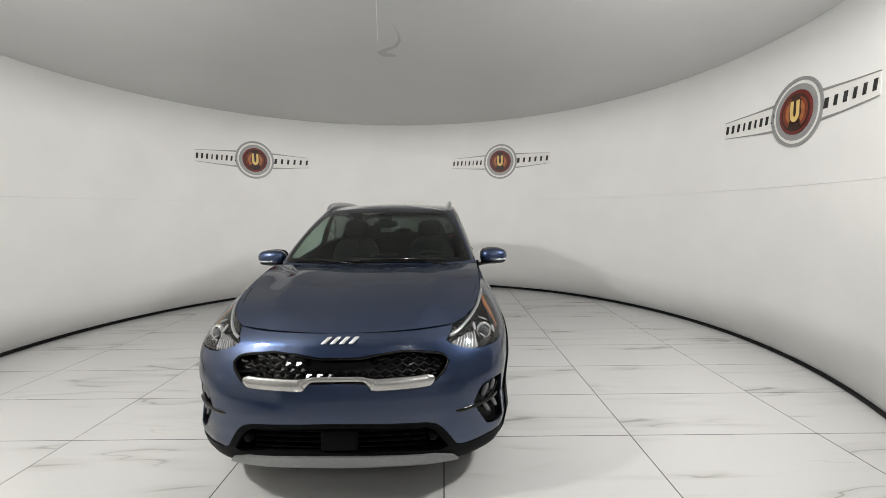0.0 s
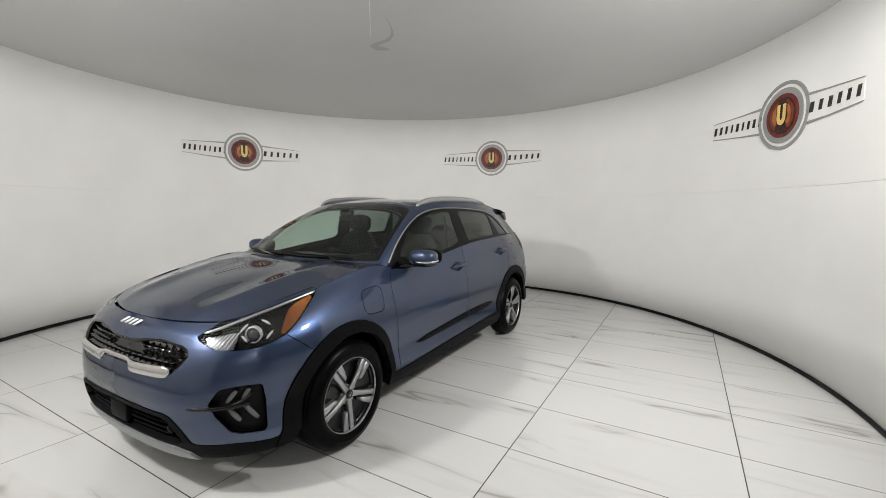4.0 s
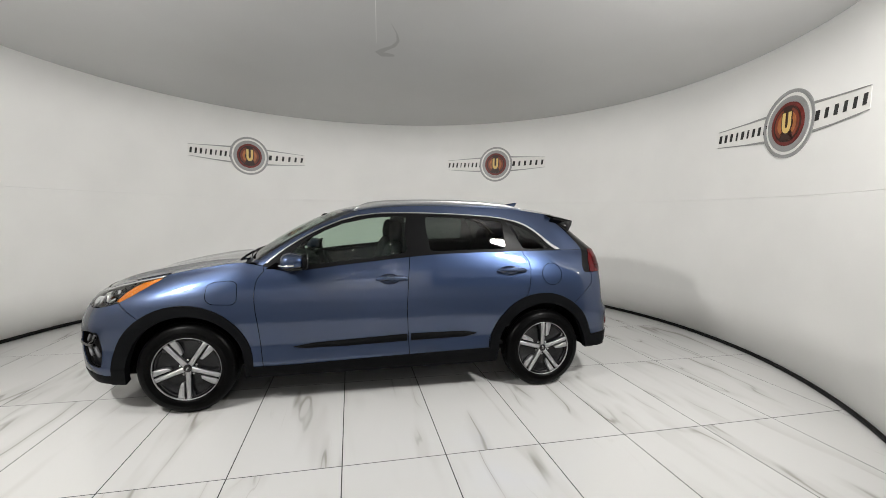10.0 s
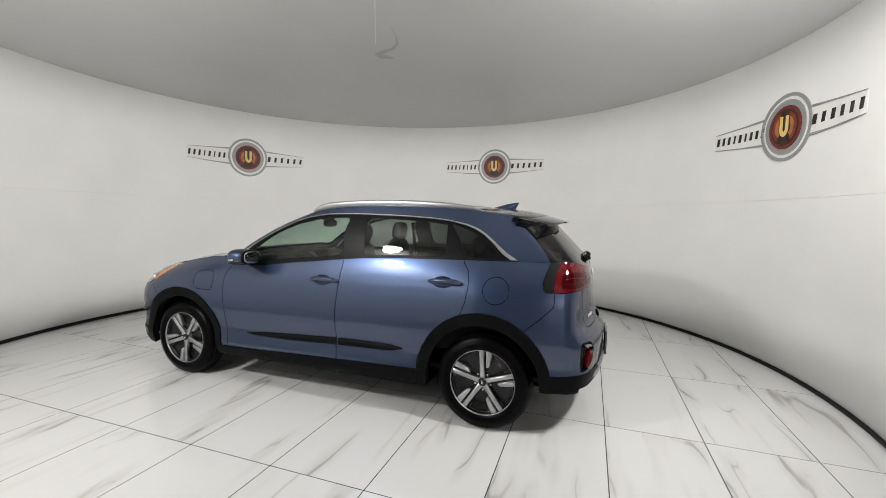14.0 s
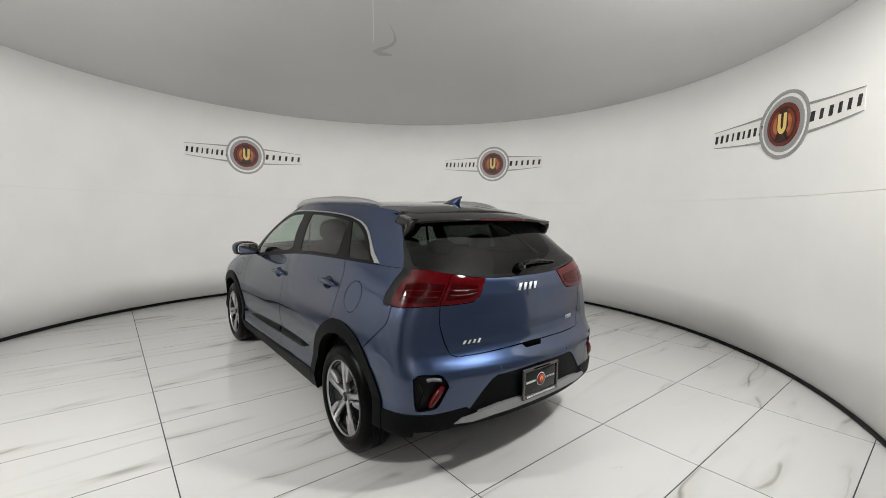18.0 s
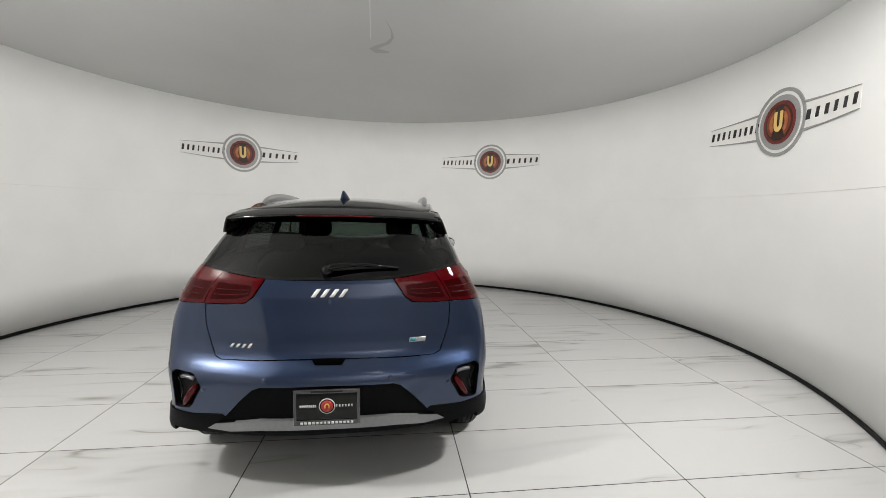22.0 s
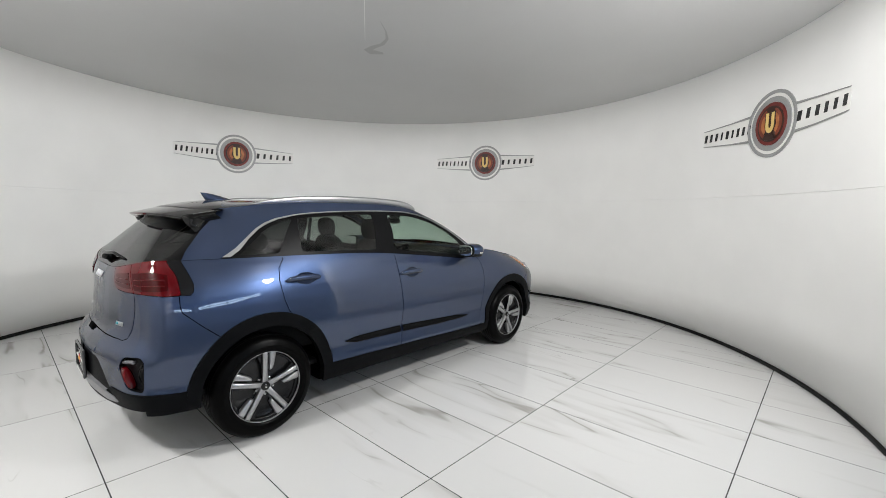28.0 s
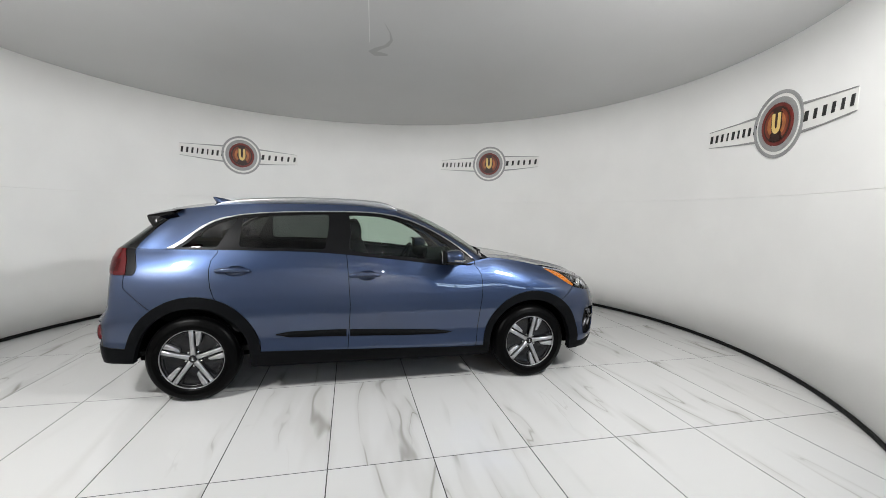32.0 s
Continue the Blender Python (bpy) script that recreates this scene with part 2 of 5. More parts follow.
def blob(size, power=2.5, n=(24, 14), at=(0, 0, 0), taper=0.0):
    """A rounded block: superellipsoid of half sizes."""
    a, b = np.linspace(-np.pi, np.pi, n[0], endpoint=False), np.linspace(-np.pi / 2, np.pi / 2, n[1])
    e = 2 / power
    sg = lambda w: np.sign(w) * np.abs(w) ** e
    A, B = np.meshgrid(a, b)
    x, y, z = sg(np.cos(B)) * sg(np.cos(A)), sg(np.cos(B)) * sg(np.sin(A)), sg(np.sin(B))
    k = 1 + taper * x
    p = np.stack([x * size[0] + at[0], y * size[1] * k + at[1], z * size[2] * k + at[2]], -1)
    bm = grid_bm(p, True)
    bmesh.ops.recalc_face_normals(bm, faces=bm.faces[:])
    return bm


# ---- the round room ----
HUB, RADIUS, TOP = (0.0, 0.18), 3.94, 3.105


def on_wall(deg, r, z):
    """A point of the round wall: degrees from straight ahead, clockwise."""
    a = radians(deg)
    return (HUB[0] + r * math.sin(a), HUB[1] + r * math.cos(a), z)


def round_wall():
    a = np.linspace(-158, 128, 156)
    p = np.array([[on_wall(d, r, z) for d in a] for r, z in ((RADIUS, .04), (RADIUS, 0.5), (RADIUS, 1.0), (RADIUS, 1.6465), (RADIUS, 1.6485), (RADIUS + .006, 1.649), (RADIUS + .006, 1.651), (RADIUS, 1.6515), (RADIUS, 1.6535), (RADIUS, 2.4), (RADIUS, TOP), (RADIUS + .08, TOP), (RADIUS + .08, .04), (RADIUS, .04))])
    bm = grid_bm(p)
    bmesh.ops.holes_fill(bm, edges=[e for e in bm.edges if e.is_boundary])
    bmesh.ops.recalc_face_normals(bm, faces=bm.faces[:])
    w = link("wall_round", bm, WALL_WHITE, smooth=False)
    tagged(w, "smooth white curved wall panels around the turntable", kind="structure")
    for f in w.data.polygons:
        f.use_smooth = abs(f.normal.z) < .5
    # black strip standing in for the dark of the gap under the wall
    q = np.array([[on_wall(d, r, z) for d in a] for r, z in ((RADIUS + .05, .006), (RADIUS - .010, .006), (RADIUS - .011, .034), (RADIUS - .004, .042), (RADIUS + .05, .042))])
    bm = grid_bm(q)
    bmesh.ops.recalc_face_normals(bm, faces=bm.faces[:])
    t = link("trim", bm, BLACK_TRIM)
    tagged(t, "black rubber skirt along the foot of the wall", kind="structure")


def round_ceiling():
    n = 120
    a = np.linspace(0, 2 * np.pi, n, endpoint=False)
    rows = []
    for r, z in ((0.001, TOP), (1.0, TOP), (2.0, TOP), (3.0, TOP), (RADIUS + .1, TOP), (RADIUS + .1, TOP + .08), (0.001, TOP + .08)):
        rows.append([(HUB[0] + r * math.cos(t), HUB[1] + r * math.sin(t), z) for t in a])
    bm = grid_bm(np.array(rows), True)
    bmesh.ops.recalc_face_normals(bm, faces=bm.faces[:])
    c = link("ceiling", bm, CEILING, smooth=False)
    tagged(c, "flat round grey satin ceiling over the turntable", kind="structure")


round_wall()
round_ceiling()


# ---- turning floor ----
def clip_disc(x0, x1, y0, y1, r):
    """Corner list of a rectangle cut by a circle of radius r round the origin."""
    poly = [(x0, y0), (x1, y0), (x1, y1), (x0, y1)]
    fine = []
    for (ax, ay), (bx, by) in zip(poly, poly[1:] + poly[:1]):
        for i in range(24):
            f = i / 24
            fine.append((ax + (bx - ax) * f, ay + (by - ay) * f))
    ins = [math.hypot(*q) <= r for q in fine]
    if all(ins):
        return poly
    if not any(ins):
        return []
    out = []
    for q, k in zip(fine, ins):
        h = math.hypot(*q)
        out.append(q if k else (q[0] * r / h, q[1] * r / h))
    res = []
    for q in out:
        if x0 - 1e-6 <= q[0] <= x1 + 1e-6 and y0 - 1e-6 <= q[1] <= y1 + 1e-6:
            if not res or math.hypot(q[0] - res[-1][0], q[1] - res[-1][1]) > 1e-4:
                res.append(q)
    return res if len(res) > 2 else []


DISC = 4.55
PITCH_X, PITCH_Y, AT_X, AT_Y = 0.6065, 1.199, 0.28 + CAR_AT[0], 1.69 + CAR_AT[1]
bm = spin_bm(((0.001, -.0007), (DISC, -.0007), (DISC, -.10), (0.001, -.10)), 120)
bmesh.ops.recalc_face_normals(bm, faces=bm.faces[:])
floor = link("floor", bm, GROUT, smooth=False)
tagged(floor, "turning round floor of polished white marble tiles with grey veins", kind="structure")


def tile_mesh(poly, joint=0.0030, bev=0.0003, depth=0.0006):
    cx, cy = sum(q[0] for q in poly) / len(poly), sum(q[1] for q in poly) / len(poly)

    def ring(inset, z):
        out = []
        for x, y in poly:
            l = math.hypot(x - cx, y - cy)
            k = max(l - inset * 1.3, 0) / l
            out.append(bm.verts.new((cx + (x - cx) * k if abs(x - cx) > .001 else x, cy + (y - cy) * k if abs(y - cy) > .001 else y, z)))
        return out
    bm = bmesh.new()
    if len(poly) == 4:
        (x0, y0), _, (x1, y1), _ = poly

        def ring(inset, z):
            return [bm.verts.new((x, y, z)) for x, y in ((x0 + inset, y0 + inset), (x1 - inset, y0 + inset), (x1 - inset, y1 - inset), (x0 + inset, y1 - inset))]
    a, b, c = ring(joint, -depth), ring(joint, -bev), ring(joint + bev, 0)
    n = len(poly)
    for lo, hi in ((a, b), (b, c)):
        for i in range(n):
            bm.faces.new((lo[i], lo[(i + 1) % n], hi[(i + 1) % n], hi[i]))
    bm.faces.new(c)
    return bm


shared = None
for i in range(-9, 9):
    for j in range(-6, 5):
        x0, y0 = AT_X + PITCH_X * i, AT_Y + PITCH_Y * j
        q = clip_disc(x0, x0 + PITCH_X, y0, y0 + PITCH_Y, DISC - .01)
        if not q:
            continue
        if len(q) == 4:
            cx, cy = x0 + PITCH_X / 2, y0 + PITCH_Y / 2
            if shared is None:
                ob = link("tile", tile_mesh([(x - cx, y - cy) for x, y in q]), TILE, floor, smooth=False)
                shared = ob.data
            else:
                ob = new("tile", shared)
                ob.parent = floor
            ob.location = (cx, cy, 0)
        else:
            link("tile", tile_mesh(q), TILE, floor, smooth=False)


# ---- wall signs ----
GREY_SIGN = grain(mat("brushed grey sign", (.36, .36, .355), .4, .25), 80, .12)
DARK_SIGN = mat("black letters", (.012, .012, .012), .45)
WHITE_SIGN = mat("white sign field", (.82, .81, .78), .4)
RED_SIGN = grain(mat("deep red sign", (.20, .022, .016), .35), 20, .5)
BROWN_SIGN = mat("dark brown sign", (.035, .012, .008), .4)
ORANGE_SIGN = grain(mat("copper orange sign", (.50, .17, .05), .35), 15, .4)
RUST_SIGN = grain(mat("rust red sign", (.24, .045, .018), .35), 15, .4)
GOLD_SIGN = mat("yellow gold sign", (.72, .52, .18), .4)


def sign_height(deg):
    return 2.33 if abs(deg) > 90 else 2.355


def on_sign(deg, u, v, out):
    """A point of a sign: u metres to the right, v up, out from the wall."""
    return on_wall(deg + math.degrees(u / RADIUS), RADIUS - out, sign_height(deg) + v)


def bent(name, outline, z0, z1, deg, material, parent, label="", inner=None):
    """A flat shape laid on the round wall; with inner, a band between two outlines."""
    bm = bmesh.new()
    rows = [[bm.verts.new(on_sign(deg, u, v, z)) for u, v in outline] for z in (z0, z1)]
    n = len(outline)
    for i in range(n):
        bm.faces.new((rows[0][i], rows[0][(i + 1) % n], rows[1][(i + 1) % n], rows[1][i]))
    if inner:
        rin = [[bm.verts.new(on_sign(deg, u, v, z)) for u, v in inner] for z in (z0, z1)]
        for i in range(n):
            j = (i + 1) % n
            bm.faces.new((rin[0][i], rin[0][j], rin[1][j], rin[1][i]))
            bm.faces.new((rows[1][i], rows[1][j], rin[1][j], rin[1][i]))
    else:
        c = bm.verts.new(on_sign(deg, sum(p[0] for p in outline) / n, sum(p[1] for p in outline) / n, z1))
        for i in range(n):
            bm.faces.new((rows[1][i], rows[1][(i + 1) % n], c))
    bmesh.ops.recalc_face_normals(bm, faces=bm.faces[:])
    return part(name, bm, material, parent, label, False)


def round_pts(r, n=48, cx=0, cy=0, a0=0, a1=360, open_=True):
    return [(cx + r * math.cos(radians(a)), cy + r * math.sin(radians(a))) for a in np.linspace(a0, a1, n, endpoint=not (a1 - a0 == 360))]


def strip(name, out, inn, z1, deg, material, parent, label=""):
    """A raised band between two open lines on the wall."""
    rows = [[on_sign(deg, u, v, z) for u, v in line] for line, z in ((out, .004), (out, z1), (inn, z1), (inn, .004))]
    bm = grid_bm(np.array(rows))
    bmesh.ops.recalc_face_normals(bm, faces=bm.faces[:])
    return part(name, bm, material, parent, label, False)


def wall_sign(deg):
    s = new("wall_sign")
    s.location = on_wall(deg, RADIUS, sign_height(deg))
    back = Matrix.Translation(s.location).inverted()
    tagged(s, "round red and gold emblem sign with dark letter bars", "sign", "signs on the wall")
    bent("outer_ring", round_pts(.315), .002, .012, deg, GREY_SIGN, s, "brushed grey outer ring", round_pts(.284))
    bent("field", round_pts(.282), .001, .006, deg, WHITE_SIGN, s)
    bent("inner_ring", round_pts(.254), .004, .014, deg, GREY_SIGN, s, "", round_pts(.203))
    bent("disc", round_pts(.201), .004, .018, deg, RED_SIGN, s, "deep red disc")
    bent("disc_core", round_pts(.168), .004, .021, deg, BROWN_SIGN, s)
    for a0, a1 in ((112, 236), (-56, 68)):
        strip("arc", round_pts(.150, 20, 0, 0, a0, a1), round_pts(.118, 20, 0, 0, a0, a1), .025, deg, RUST_SIGN, s)
        strip("arc", round_pts(.116, 20, 0, 0, a0 + 6, a1 - 6), round_pts(.076, 20, 0, 0, a0 + 6, a1 - 6), .026, deg, ORANGE_SIGN, s)
    for name, w, h, top, lift, m in (("ring_shadow", .066, .086, .112, .028, BROWN_SIGN), ("gold_ring", .054, .074, .105, .031, GOLD_SIGN)):
        turns = np.linspace(180, 360, 16)
        t = .036 if m == GOLD_SIGN else .05
        out = [(-w, top)] + [(w * math.cos(radians(a)), -.012 + h * math.sin(radians(a))) for a in turns] + [(w, top)]
        inn = [(t - w, top)] + [((w - t) * math.cos(radians(a)), -.002 + (h - t) * math.sin(radians(a))) for a in turns] + [(w - t, top)]
        strip(name, out, inn, lift, deg, m, s, "gold open ring" if m == GOLD_SIGN else "")
    bent("notch", [(-.075, -.15), (.075, -.15), (.038, -.10), (-.038, -.10)], .022, .027, deg, BROWN_SIGN, s)
    for sg, reach in ((-1, .93), (1, .93)):
        bent("wing_field", [(sg * .262, .118), (sg * .55, .104), (sg * reach, .083), (sg * reach, -.083), (sg * .55, -.104), (sg * .262, -.118)], .001, .0035, deg, WHITE_SIGN, s)
        for top in (1, -1):
            y0, y1 = .125 * top, .085 * top
            bent("wing_line", [(sg * .285, y0 + .010 * top), (sg * .55, y0 * .93), (sg * reach, y1 + .004 * top), (sg * reach, y1), (sg * .55, y0 * .84), (sg * .30, y0 - .014 * top)], .002, .011, deg, GREY_SIGN, s)
    n = 9
    for i in range(n):
        x = -.92 + .0745 * i
        w = .046 if i not in (3, 5) else .022
        letter(deg, x + .025, w, s)
    for i in range(6):
        letter(deg, .345 + .107 * i, .07 if i == 0 else .056, s)
    for o in s.children:
        o.matrix_basis = back
    return s


def letter(deg, x, w, s):
    """A plain dark slanted bar in a letter's place."""
    h, w, lean = .042, max(w * .31, .009), .006
    bent("letter_bar", [(x - w - lean, -h), (x + w - lean, -h), (x + w + lean, h), (x - w + lean, h)], .002, .012, deg, DARK_SIGN, s)


for d in (-100.5, -32.6, 33.7, 102.3):
    wall_sign(d)

# ---- ceiling marks ----
STAIN = mat("grey smear", (.40, .40, .395), .42)
SCRATCH = mat("pale scratch", (.8, .8, .78), .4)


def flat_mark(name, pts, widths, material):
    rows = []
    for i, (x, y) in enumerate(pts):
        a, b = pts[max(i - 1, 0)], pts[min(i + 1, len(pts) - 1)]
        d = Vector((b[0] - a[0], b[1] - a[1])).normalized()
        w = widths[i] / 2
        rows.append([(x - d.y * w, y + d.x * w, TOP - .003), (x + d.y * w, y - d.x * w, TOP - .003)])
    m = link(name, grid_bm(np.array(rows)), material)
    return m


cm = flat_mark("ceiling_smear", [(.13, -.25), (.19, -.05), (.21, .12), (.17, .26), (.08, .36), (.03, .44), (.08, .50), (.19, .51)], (.004, .012, .03, .05, .07, .09, .13, .05), STAIN)
tagged(cm, "faint grey smear on the satin ceiling", "mark", kind="structure")
cm = flat_mark("ceiling_scratch", [(-.01, -1.2), (-.005, -.5), (0, .2)], (.006, .006, .004), SCRATCH)
tagged(cm, "thin pale scratch in the ceiling", "mark", kind="structure")

# ---- lamps under the ceiling ----
def bay_lamp(x, y, z):
    l = new("bay_lamp")
    l.location = (x, y, z)
    tagged(l, "round black high-bay lamp hanging from the ceiling, lit", "lamp", "lamps under the ceiling")
    b = spin_bm([(.0, .16), (.06, .15), (.08, .08), (.195, .05), (.212, .0), (.207, -.015), (.202, -.015), (.197, .0), (.0, .0)], 40)
    bmesh.ops.recalc_face_normals(b, faces=b.faces[:])
    part("housing", b, GLOSS_BLACK, l)
    b = spin_bm([(.0, -.012), (.17, -.012), (.176, .0)], 40)
    part("diffuser", b, LAMP_GLOW, l, "glowing white diffuser")
    part("cord", tube([(0, 0, .15), (0, 0, TOP - z + .01)], .006, 8), BLACK_TRIM, l)


for x, y, z in LAMPS:
    bay_lamp(x, y, z)

# ---- the dim hall behind the opening, which closes the place ----
CONCRETE = grain(mat("grey concrete", (.24, .237, .23), .5), 1.5, .2)
HALL_GREY = grain(mat("grey hall wall", (.50, .505, .51), .7), 2.0, .15)
TUBE_GLOW = glow("lit tube", (1.0, .97, .92), 14.0)
DAY_GLOW = glow("daylit pane", (.62, .80, 1.0), 9.0)
HALL_X, HALL_Y, HALL_Z = 6.5, -10.5, 5.1
for n, size, at in (("wall_west", (.1, 14.9, HALL_Z + .2), (-HALL_X, -3.1, HALL_Z / 2)), ("wall_east", (.1, 14.9, HALL_Z + .2), (HALL_X, -3.1, HALL_Z / 2)),
                    ("wall_back", (2 * HALL_X + .1, .1, HALL_Z + .2), (0, HALL_Y - .05, HALL_Z / 2)), ("wall_far", (2 * HALL_X + .1, .1, HALL_Z + .2), (0, 4.4, HALL_Z / 2)),
                    ("hall_ceiling", (2 * HALL_X + .1, 15.1, .1), (0, -3.1, HALL_Z + .15))):
    tagged(link(n, box_bm(*size, at), HALL_GREY, smooth=False), "plain pale grey hall surface behind the drum", kind="structure")
tagged(link("ground", box_bm(13.2, 15.1, .1, (0, -3.1, -.16)), CONCRETE, smooth=False), "grey concrete ground under the turntable", kind="structure")


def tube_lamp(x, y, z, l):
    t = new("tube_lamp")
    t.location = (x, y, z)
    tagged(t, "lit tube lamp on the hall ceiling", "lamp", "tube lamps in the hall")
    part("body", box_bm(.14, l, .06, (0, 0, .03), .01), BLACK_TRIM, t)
    # fill added at the tube, turned to brighten the back wall the car reflects
    d = bpy.data.lights.new("hall_fill", "AREA")
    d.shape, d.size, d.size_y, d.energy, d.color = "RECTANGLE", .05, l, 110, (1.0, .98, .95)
    new("hall_fill", d).matrix_world = look((x, y, z - .05), (2.2 * x - 1.5, HALL_Y, 1.6))
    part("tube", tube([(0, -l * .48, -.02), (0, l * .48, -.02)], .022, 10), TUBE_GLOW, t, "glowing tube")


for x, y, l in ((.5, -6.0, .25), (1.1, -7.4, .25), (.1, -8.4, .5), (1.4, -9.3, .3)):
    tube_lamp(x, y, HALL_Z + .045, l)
# two rows of small panes high in the hall's corner, behind added covers that slide up late
COVER_GREY = grain(mat("grey pane cover", (.10, .10, .105), .5, .4), 30, .15)


def clerestory(number, x, y, z, turn, n):
    """A band of n by two panes with an added slatted cover before it; the band faces its own +y."""
    w = .62 * n
    band = new("window_%d" % number)
    band.matrix_basis = pose(x, y, z, 0, 0, turn)
    tagged(band, "two rows of small daylit panes high in the hall wall", kind="structure")
    part("window_frame", box_bm(w + .12, .05, .66, (0, 0, 0), .01), BLACK_TRIM, band)
    for i in range(n):
        for k in (.155, -.155):
            part("pane", box_bm(.54, .02, .23, (.62 * (i - (n - 1) / 2), .035, k), .004), DAY_GLOW, band)
    # added side blocks that stop the panes' light leaking past the cover
    for sx in (1, -1):
        part("leak_guard", box_bm(.10, .14, 1.95, (sx * (w / 2 + .12), .08, .40), .01), BLACK_TRIM, band)
    # added unseen cover: holds the panes' light back until it rises
    sh = new("roller_shutter")
    tagged(sh, "grey steel roller shutter before the hall's high panes", "shutter", "shutters in the hall")
    for i in range(8):
        part("slat", box_bm(w + .2, .02, .15, (0, .095 + .022 * (i % 2), -.42 + .12 * i), .003), COVER_GREY, sh)
    return sh, (x, y, z, turn)


PANE_COVERS = [clerestory(1, 4.6, HALL_Y + .03, 3.62, 0, 5), clerestory(2, HALL_X - .09, -7.4, 3.62, 90, 6)]
# ---- body surfaces, car space: x forward, y to the car's left, z up ----
def catmull(rows, u):
    """Points on a smooth curve through rows at parameters u (0 .. n-1)."""
    rows = np.asarray(rows, float)
    n = len(rows)
    u = np.clip(np.asarray(u, float), 0, n - 1)
    i = np.minimum(u.astype(int), n - 2)
    f = (u - i)[..., None]
    a, b, c, d = rows[np.maximum(i - 1, 0)], rows[i], rows[i + 1], rows[np.minimum(i + 2, n - 1)]
    a = np.where((i == 0)[..., None], 2 * b - c, a)
    d = np.where((i == n - 2)[..., None], 2 * c - b, d)
    return 0.5 * (2 * b + (c - a) * f + (2 * a - 5 * b + 4 * c - d) * f * f + (3 * b - a - 3 * c + d) * f ** 3)


# half outline of the lower body (x, y) and, for each of its points, the top edge (x, y, z)
RIM = (
    (2.205, 0, 2.058, 0, .855), (2.198, .2, 2.052, .2, .856), (2.18, .4, 2.015, .39, .858), (2.137, .56, 1.945, .545, .866),
    (2.06, .685, 1.865, .615, .888), (1.95, .785, 1.77, .66, .915), (1.8, .842, 1.65, .695, .944), (1.6, .876, 1.49, .725, .977),
    (1.3, .884, 1.26, .737, 1.025), (1.05, .872, 1.03, .745, 1.058), (.88, .866, .88, .755, 1.04), (.66, .864, .66, .782, 1.0),
    (.2, .862, .2, .775, 1.05), (-.4, .862, -.4, .765, 1.112), (-.9, .866, -.9, .758, 1.132), (-1.3, .882, -1.35, .742, 1.14),
    (-1.6, .873, -1.6, .714, 1.142), (-1.8, .856, -1.78, .693, 1.145), (-1.935, .812, -1.885, .64, 1.145), (-2.02, .70, -1.943, .535, 1.125),
    (-2.076, .5, -1.976, .4, 1.1), (-2.112, .3, -1.99, .25, 1.088), (-2.126, .12, -1.995, .11, 1.085), (-2.128, 0, -1.995, 0, 1.085))
NOSE = ((.16, .13), (.2, .09), (.24, .05), (.32, .02), (.42, .003), (.5, 0), (.58, .005), (.64, .015), (.70, .035), (.76, .06), (.82, .088), (.86, .135), (.92, .22), (1.2, .5))
TAIL = ((.2, .1), (.25, .06), (.33, .02), (.42, .003), (.55, .002), (.6, 0), (.63, .008), (.66, .03), (.69, .056), (.72, .075), (.77, .085), (.9, .088), (1.0, .084), (1.08, .098), (1.15, .14), (1.3, .21))
FLANK = ((.16, .07), (.2, .05), (.26, .02), (.34, 0), (.47, .017), (.63, 0), (.7, .003), (.78, .012), (.86, .026), (.93, .041), (1.0, .06), (1.05, .076), (1.1, .094), (1.16, .12), (1.3, .2))
LOW = 0.19


def curve1(tab, z):
    z = np.asarray(z, float)
    xs, ys = np.array([r[0] for r in tab]), np.array([r[1] for r in tab])
    fine = np.linspace(xs[0], xs[-1], 400)
    v = np.interp(fine, xs, ys)
    k = np.hanning(15)
    v = np.convolve(np.pad(v, 7, mode="edge"), k / k.sum(), "valid")
    return np.interp(z, fine, v)


def flank(a, s):
    """Lower body at a (0 nose .. 23 tail) and s (0 low edge .. 1 top edge)."""
    a, s = np.broadcast_arrays(np.asarray(a, float), np.asarray(s, float))
    c = catmull(RIM, a)
    t = catmull(RIM, np.minimum(a + .02, len(RIM) - 1)) - catmull(RIM, np.maximum(a - .02, 0))
    nx, ny = -t[..., 1], t[..., 0]
    ln = np.hypot(nx, ny)
    nx, ny = -nx / ln, -ny / ln
    top = c[..., 4]
    z = LOW + (top - LOW) * s

    def at(z):
        d = curve1(NOSE, z) * np.clip(nx, 0, 1) ** 2 + curve1(TAIL, z) * np.clip(-nx, 0, 1) ** 2 + curve1(FLANK, z) * np.clip(ny, 0, 1) ** 2
        return c[..., 0] - nx * d, c[..., 1] - ny * d
    x, y = at(z)
    x1, y1 = at(top)
    w = np.clip((s - .70) / .30, 0, 1) ** (2 - .7 * np.clip(-nx, 0, 1))
    x, y = x + w * (c[..., 2] - x1), y + w * (c[..., 3] - y1)
    return np.stack([x, np.maximum(y, 0), z], -1)


